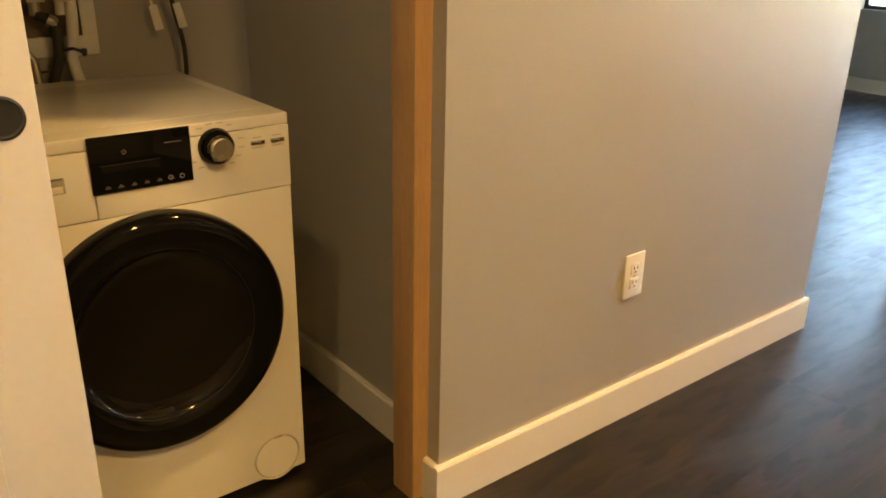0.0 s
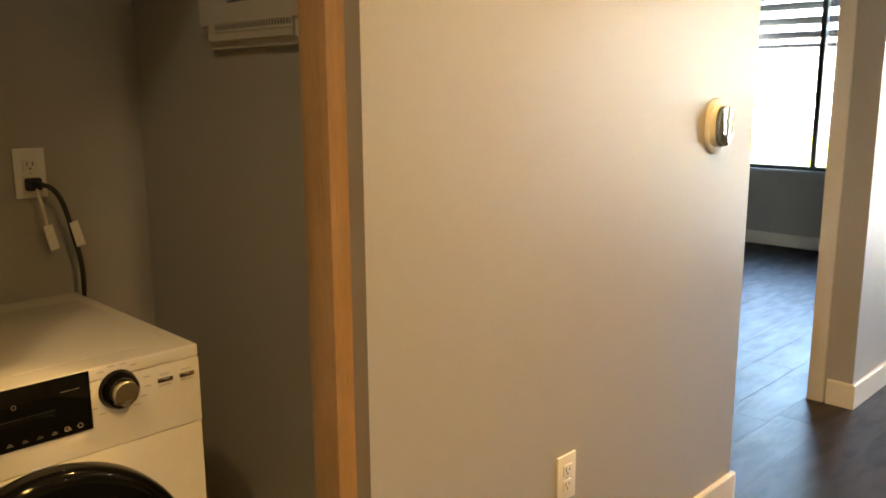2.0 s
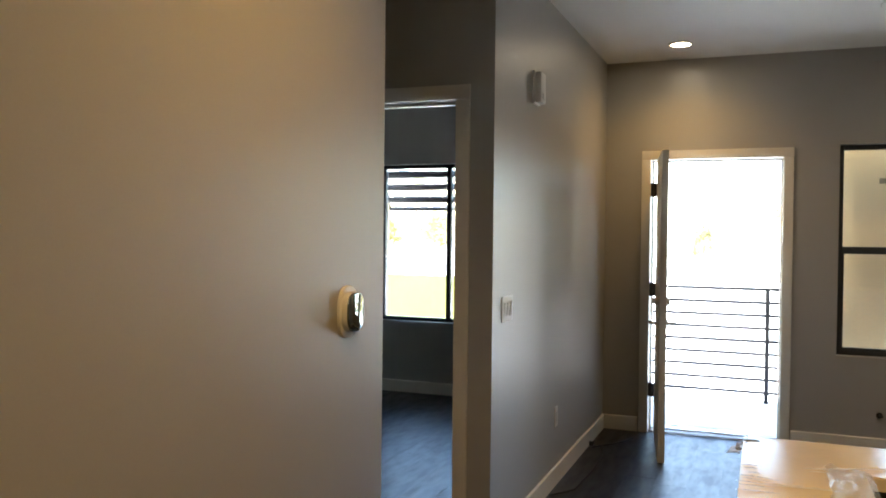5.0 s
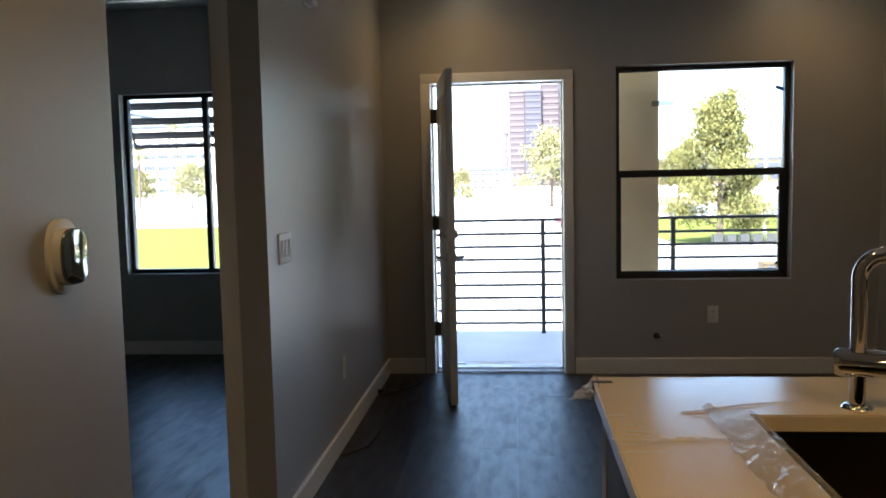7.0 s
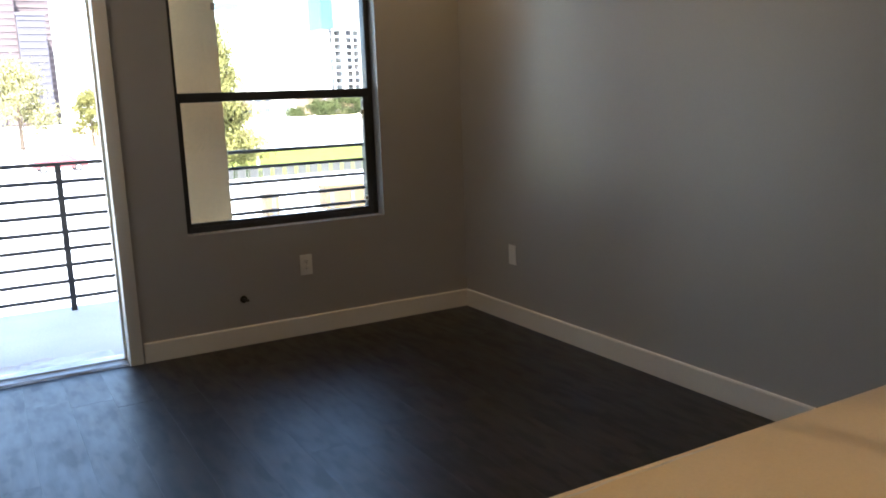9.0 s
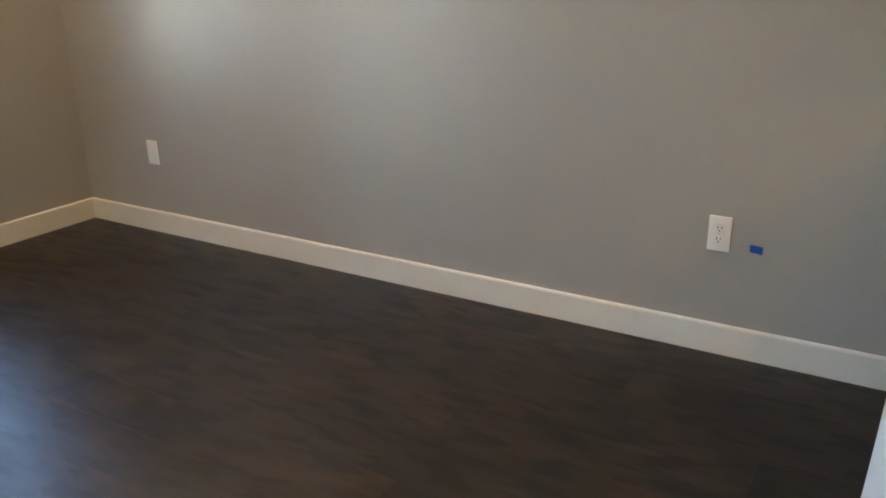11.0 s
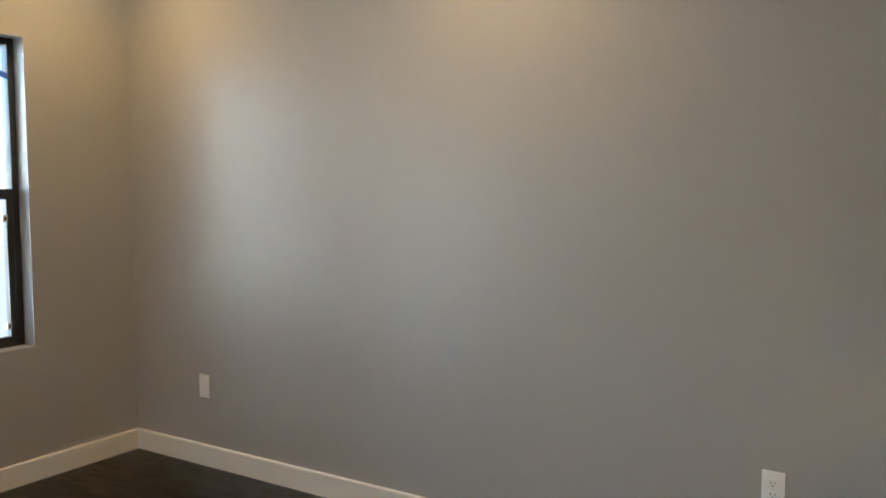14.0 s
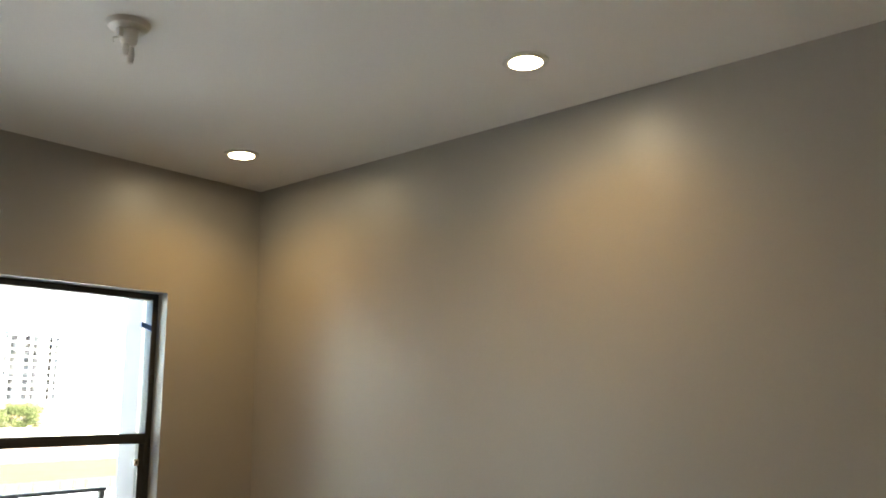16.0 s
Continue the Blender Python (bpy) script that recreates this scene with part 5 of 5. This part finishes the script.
def tower(x0, x1, y, depth, h, wall, band, label, storeys, bays, name="office_tower"):
    t = thing(name, ((x0 + x1) / 2, y, GZ), label, "building")
    w = (x1 - x0) / 2
    part("wall", B(-w, w, 0, depth, 0, h), wall, t, smooth=None)
    part("roof", B(-w - 0.3, w + 0.3, -0.3, depth + 0.3, h, h + 1.2), band, t, smooth=None)
    for k in range(storeys):
        z = h * (k + 0.35) / storeys
        part("window_band", B(-w + 0.4, w - 0.4, -0.25, 0.05, z, z + h / storeys * 0.42), band, t, smooth=None)
    for k in range(bays):
        x = -w + 2 * w * (k + 0.5) / bays
        part("pier", B(x - 0.5, x + 0.5, -0.5, 0.1, 0, h), wall, t, smooth=None)
    return t


tower(-1.3, 6.4, 400, 24, 46, BRICKRED, BANDPALE, "red brown banded office tower", 16, 0)
tower(6.5, 14.5, 399, 24, 46, DARKCLAD, SLATEPALE, "mauve grey office tower wing", 16, 0)
tower(14.7, 23.2, 401, 24, 62, BRICKRED, BANDPALE, "red brown banded office tower", 22, 0)
tower(23.3, 34.5, 398, 24, 47, DARKCLAD, SLATEPALE, "mauve grey office tower wing", 16, 0)
tower(23.4, 39.0, 426, 24, 64, BRICKRED, BANDPALE, "red brown banded office tower", 22, 0)
tower(-4.1, -1.9, 405, 20, 26, PALECLAD, BANDPALE, "pale narrow office block", 8, 0)
tower(-16, 0, 300, 20, 7, STUCCO, SLATE, "low pale commercial building", 3, 6, "low_building")
tower(132, 190, 330, 30, 9, TAN, BANDPALE, "low tan commercial building", 2, 7, "low_building")
tower(60, 120, 360, 30, 10, TAN, SLATE, "low tan commercial building", 2, 8, "low_building")
tower(-150, -105, 300, 30, 26, STUCCO, SLATE, "pale mid rise building with dark windows", 6, 8, "mid_rise")
tower(-200, -160, 330, 30, 34, STUCCO, SLATE, "pale mid rise building with dark windows", 8, 8, "mid_rise")

cn = thing("unfinished_tower", (206, 455, GZ), "concrete high rise frame under construction", "building")
for k in range(11):
    part("floor_slab", B(-15, 22, 0, 22, 8 + 3.9 * k, 8.7 + 3.9 * k), CONCRETE, cn, smooth=None)
for i in range(7):
    for yy in (1, 20):
        part("column", B(-14 + 6 * i - 0.6, -14 + 6 * i + 0.6, yy, yy + 1.4, 0, 48), CONCRETE, cn, smooth=None)
for a, b in ((-9.5, -6.2), (2.0, 7.0), (13.0, 17.5)):
    part("wall_bay", B(a, b, 0.6, 20, 0, 48), CONCRETE, cn, smooth=None)
part("glazed_section", B(-21.5, -13.5, 0, 20, 48, 110), BLUEGLASS, cn, "blue glazed upper section", smooth=None)
part("stair_tower", B(-21, -16, 2, 18, 0, 47.9), CONCRETE, cn, smooth=None)
part("upper_wall", B(-13.4, 22, 1, 22, 48.1, 96), STUCCO, cn, "pale clad upper storeys", smooth=None)
for k in range(3):
    part("crane_arm", B(-6 + 7 * k, -1.5 + 7 * k, -1.0, 0.6, 60 - 6 * k, 60.9 - 6 * k), SLATE, cn, smooth=None)

fw = thing("boundary_wall", (70, 176, GZ), "long white boundary wall past the lawn", "wall")
for k in range(12):
    part("wall_panel", B(-66 + 11 * k, -66 + 11 * k + 10.8, 0, 0.3, 0, 2.2), STUCCO, fw, smooth=None)
    part("pier", B(-66 + 11 * k - 0.35, -66 + 11 * k + 0.15, -0.1, 0.4, 0, 2.5), STUCCO, fw, smooth=None)
pf = thing("panel_fence", (14.2, 50.4, GZ), "low grey panel fence before the lawn", "fence")
for k in range(22):
    part("panel", B(0.86 * k, 0.86 * k + 0.60, 0, 0.04, 0.12, 0.80), FENCEGREY, pf, smooth=None)
    part("post", B(0.86 * k - 0.14, 0.86 * k - 0.08, 0, 0.06, 0.0, 0.86), FENCEGREY, pf, smooth=None)
part("rail", B(-0.2, 18.9, 0.045, 0.09, 0.78, 0.84), FENCEGREY, pf, smooth=None)
for x, y, w in ((15.75, 32.0, 0.98), (11.75, 30.6, 0.27)):
    sb = thing("storage_box", (x, y, GZ), "tan painted site box on pale ground", "box")
    part("body", B(-w, w, -0.5, 0.5, 0, 0.99, 0.02), YELLOWBOX, sb)
    part("lid", B(-w - 0.03, w + 0.03, -0.53, 0.53, 0.995, 1.09, 0.02), YELLOWBOX, sb)
    for k in range(2 if w > 0.5 else 1):
        bx = -w + 0.20 + 1.05 * k
        part("strap", B(bx, bx + 0.16, -0.545, -0.505, 0.05, 0.99, 0.005), SLATE, sb)
mp_ = solo("marker_post", rod(bmesh.new(), (-27, 51, GZ), (-27, 51, GZ + 1.9), 0.09), BRICKRED, "rust brown marker post on the lawn", "post")
sp_ = thing("street_lamp", (20.5, 60.5, GZ), "tall pale street lamp pole", "street lamp")
part("pole", rod(bmesh.new(), (0, 0, 0), (0, 0, 10), 0.14, 0.08), CONCRETE, sp_)
part("arm", rod(bmesh.new(), (0, 0, 9.9), (-2.2, -0.5, 10.3), 0.05), CONCRETE, sp_)
part("lamp_head", B(-2.7, -2.0, -0.7, -0.3, 10.22, 10.4, 0.04), CONCRETE, sp_)


def car(at, turn, paint, label):
    t = thing("parked_car", at, label, "car", turn=turn)
    body = bmesh.new()
    prof = [(-2.2, 0.35), (-2.25, 0.7), (-2.1, 0.92), (-1.3, 1.0), (-0.75, 1.42), (0.75, 1.45), (1.35, 1.02), (2.1, 0.9), (2.25, 0.65), (2.2, 0.35)]
    sides = []
    for yy in (-0.88, 0.88):
        sides.append([body.verts.new((x, yy * (0.82 if z > 1.1 else 1), z)) for x, z in prof])
    for k in range(len(prof)):
        j = (k + 1) % len(prof)
        body.faces.new((sides[0][k], sides[0][j], sides[1][j], sides[1][k]))
    body.faces.new(sides[0])
    body.faces.new(sides[1])
    part("body", body, paint, t)
    for yy in (-0.83, 0.83):
        part("side_window", B(-0.7, 0.75, yy - 0.03, yy + 0.03, 1.05, 1.36, 0.02), SLATE, t)
    for x in (-1.4, 1.4):
        for yy in (-0.8, 0.8):
            ty = part("wheel", rod(bmesh.new(), (x, yy - 0.1, 0.33), (x, yy + 0.1, 0.33), 0.33, seg=24), BLACKRUBBER, t)
            part("rim", rod(bmesh.new(), (x, yy - 0.11, 0.33), (x, yy + 0.11, 0.33), 0.2, seg=18), NICKEL, ty)


car((7.0, 74, GZ), 4, CARRED, "faded red parked car on the street edge")

# ---- floor planks ----
rnd = random.Random(4)
PW, PL = 0.182, 1.22
pm = {}
near, rest = [], []


def plank_mesh(w, ln):
    key = (round(w, 3), round(ln, 3))
    if key not in pm:
        pm[key] = mesh_of("plank", box(bmesh.new(), -w / 2 + 0.0001, w / 2 - 0.0001, -ln / 2 + 0.0001, ln / 2 - 0.0001, -0.005, 0.0, 0.0002, 1), PLANK, None)
    return pm[key]


floor_ob = bpy.data.objects["floor"]
x = BEDW
col = 0
while x < W - 0.01:
    x1 = min(W, x + PW)
    y = SOUTH - rnd.uniform(0.1, 1.1)
    while y < (BN if x1 < -T else 0.0) - 0.001:
        a, b = max(SOUTH, y), min(BN if x1 < -T else 0.0, y + PL)
        y += PL
        if b - a < 0.03:
            continue
        if a < SW_ and b > SW_ - T and x1 < -T:
            a = SW_ - T
        closed = (x1 < -T and b < SW_ and not (x > -1.05 and CS > b > -6.95)) or (x1 < -1.72 and a < NW)
        if x1 < -1.72 and a < NW < b:
            a, closed = NW, False
        if x1 < -T and x > -1.05 and a < CS < b:
            b, closed = CS + T, False
        if closed:
            continue
        cx, cy = (x + x1) / 2, (a + b) / 2
        (near if x > -0.25 and cy > -7.0 else rest).append((cx, cy, x1 - x, round(b - a, 2)))
    x = x1
near, rest = near[:300], rest + near[300:]
for cx, cy, w, ln in near:
    o = new("plank", plank_mesh(w, ln))
    o.parent = floor_ob
    o.location = (cx, cy, 0)
bm = bmesh.new()
for cx, cy, w, ln in rest:
    box(bm, cx - w / 2 + 0.0006, cx + w / 2 - 0.0006, cy - ln / 2 + 0.0006, cy + ln / 2 - 0.0006, -0.005, 0.0)
o = new("plank_field", mesh_of("plank_field", bm, PLANK, None))
o.parent = floor_ob
tagged(o, kind="stuff")
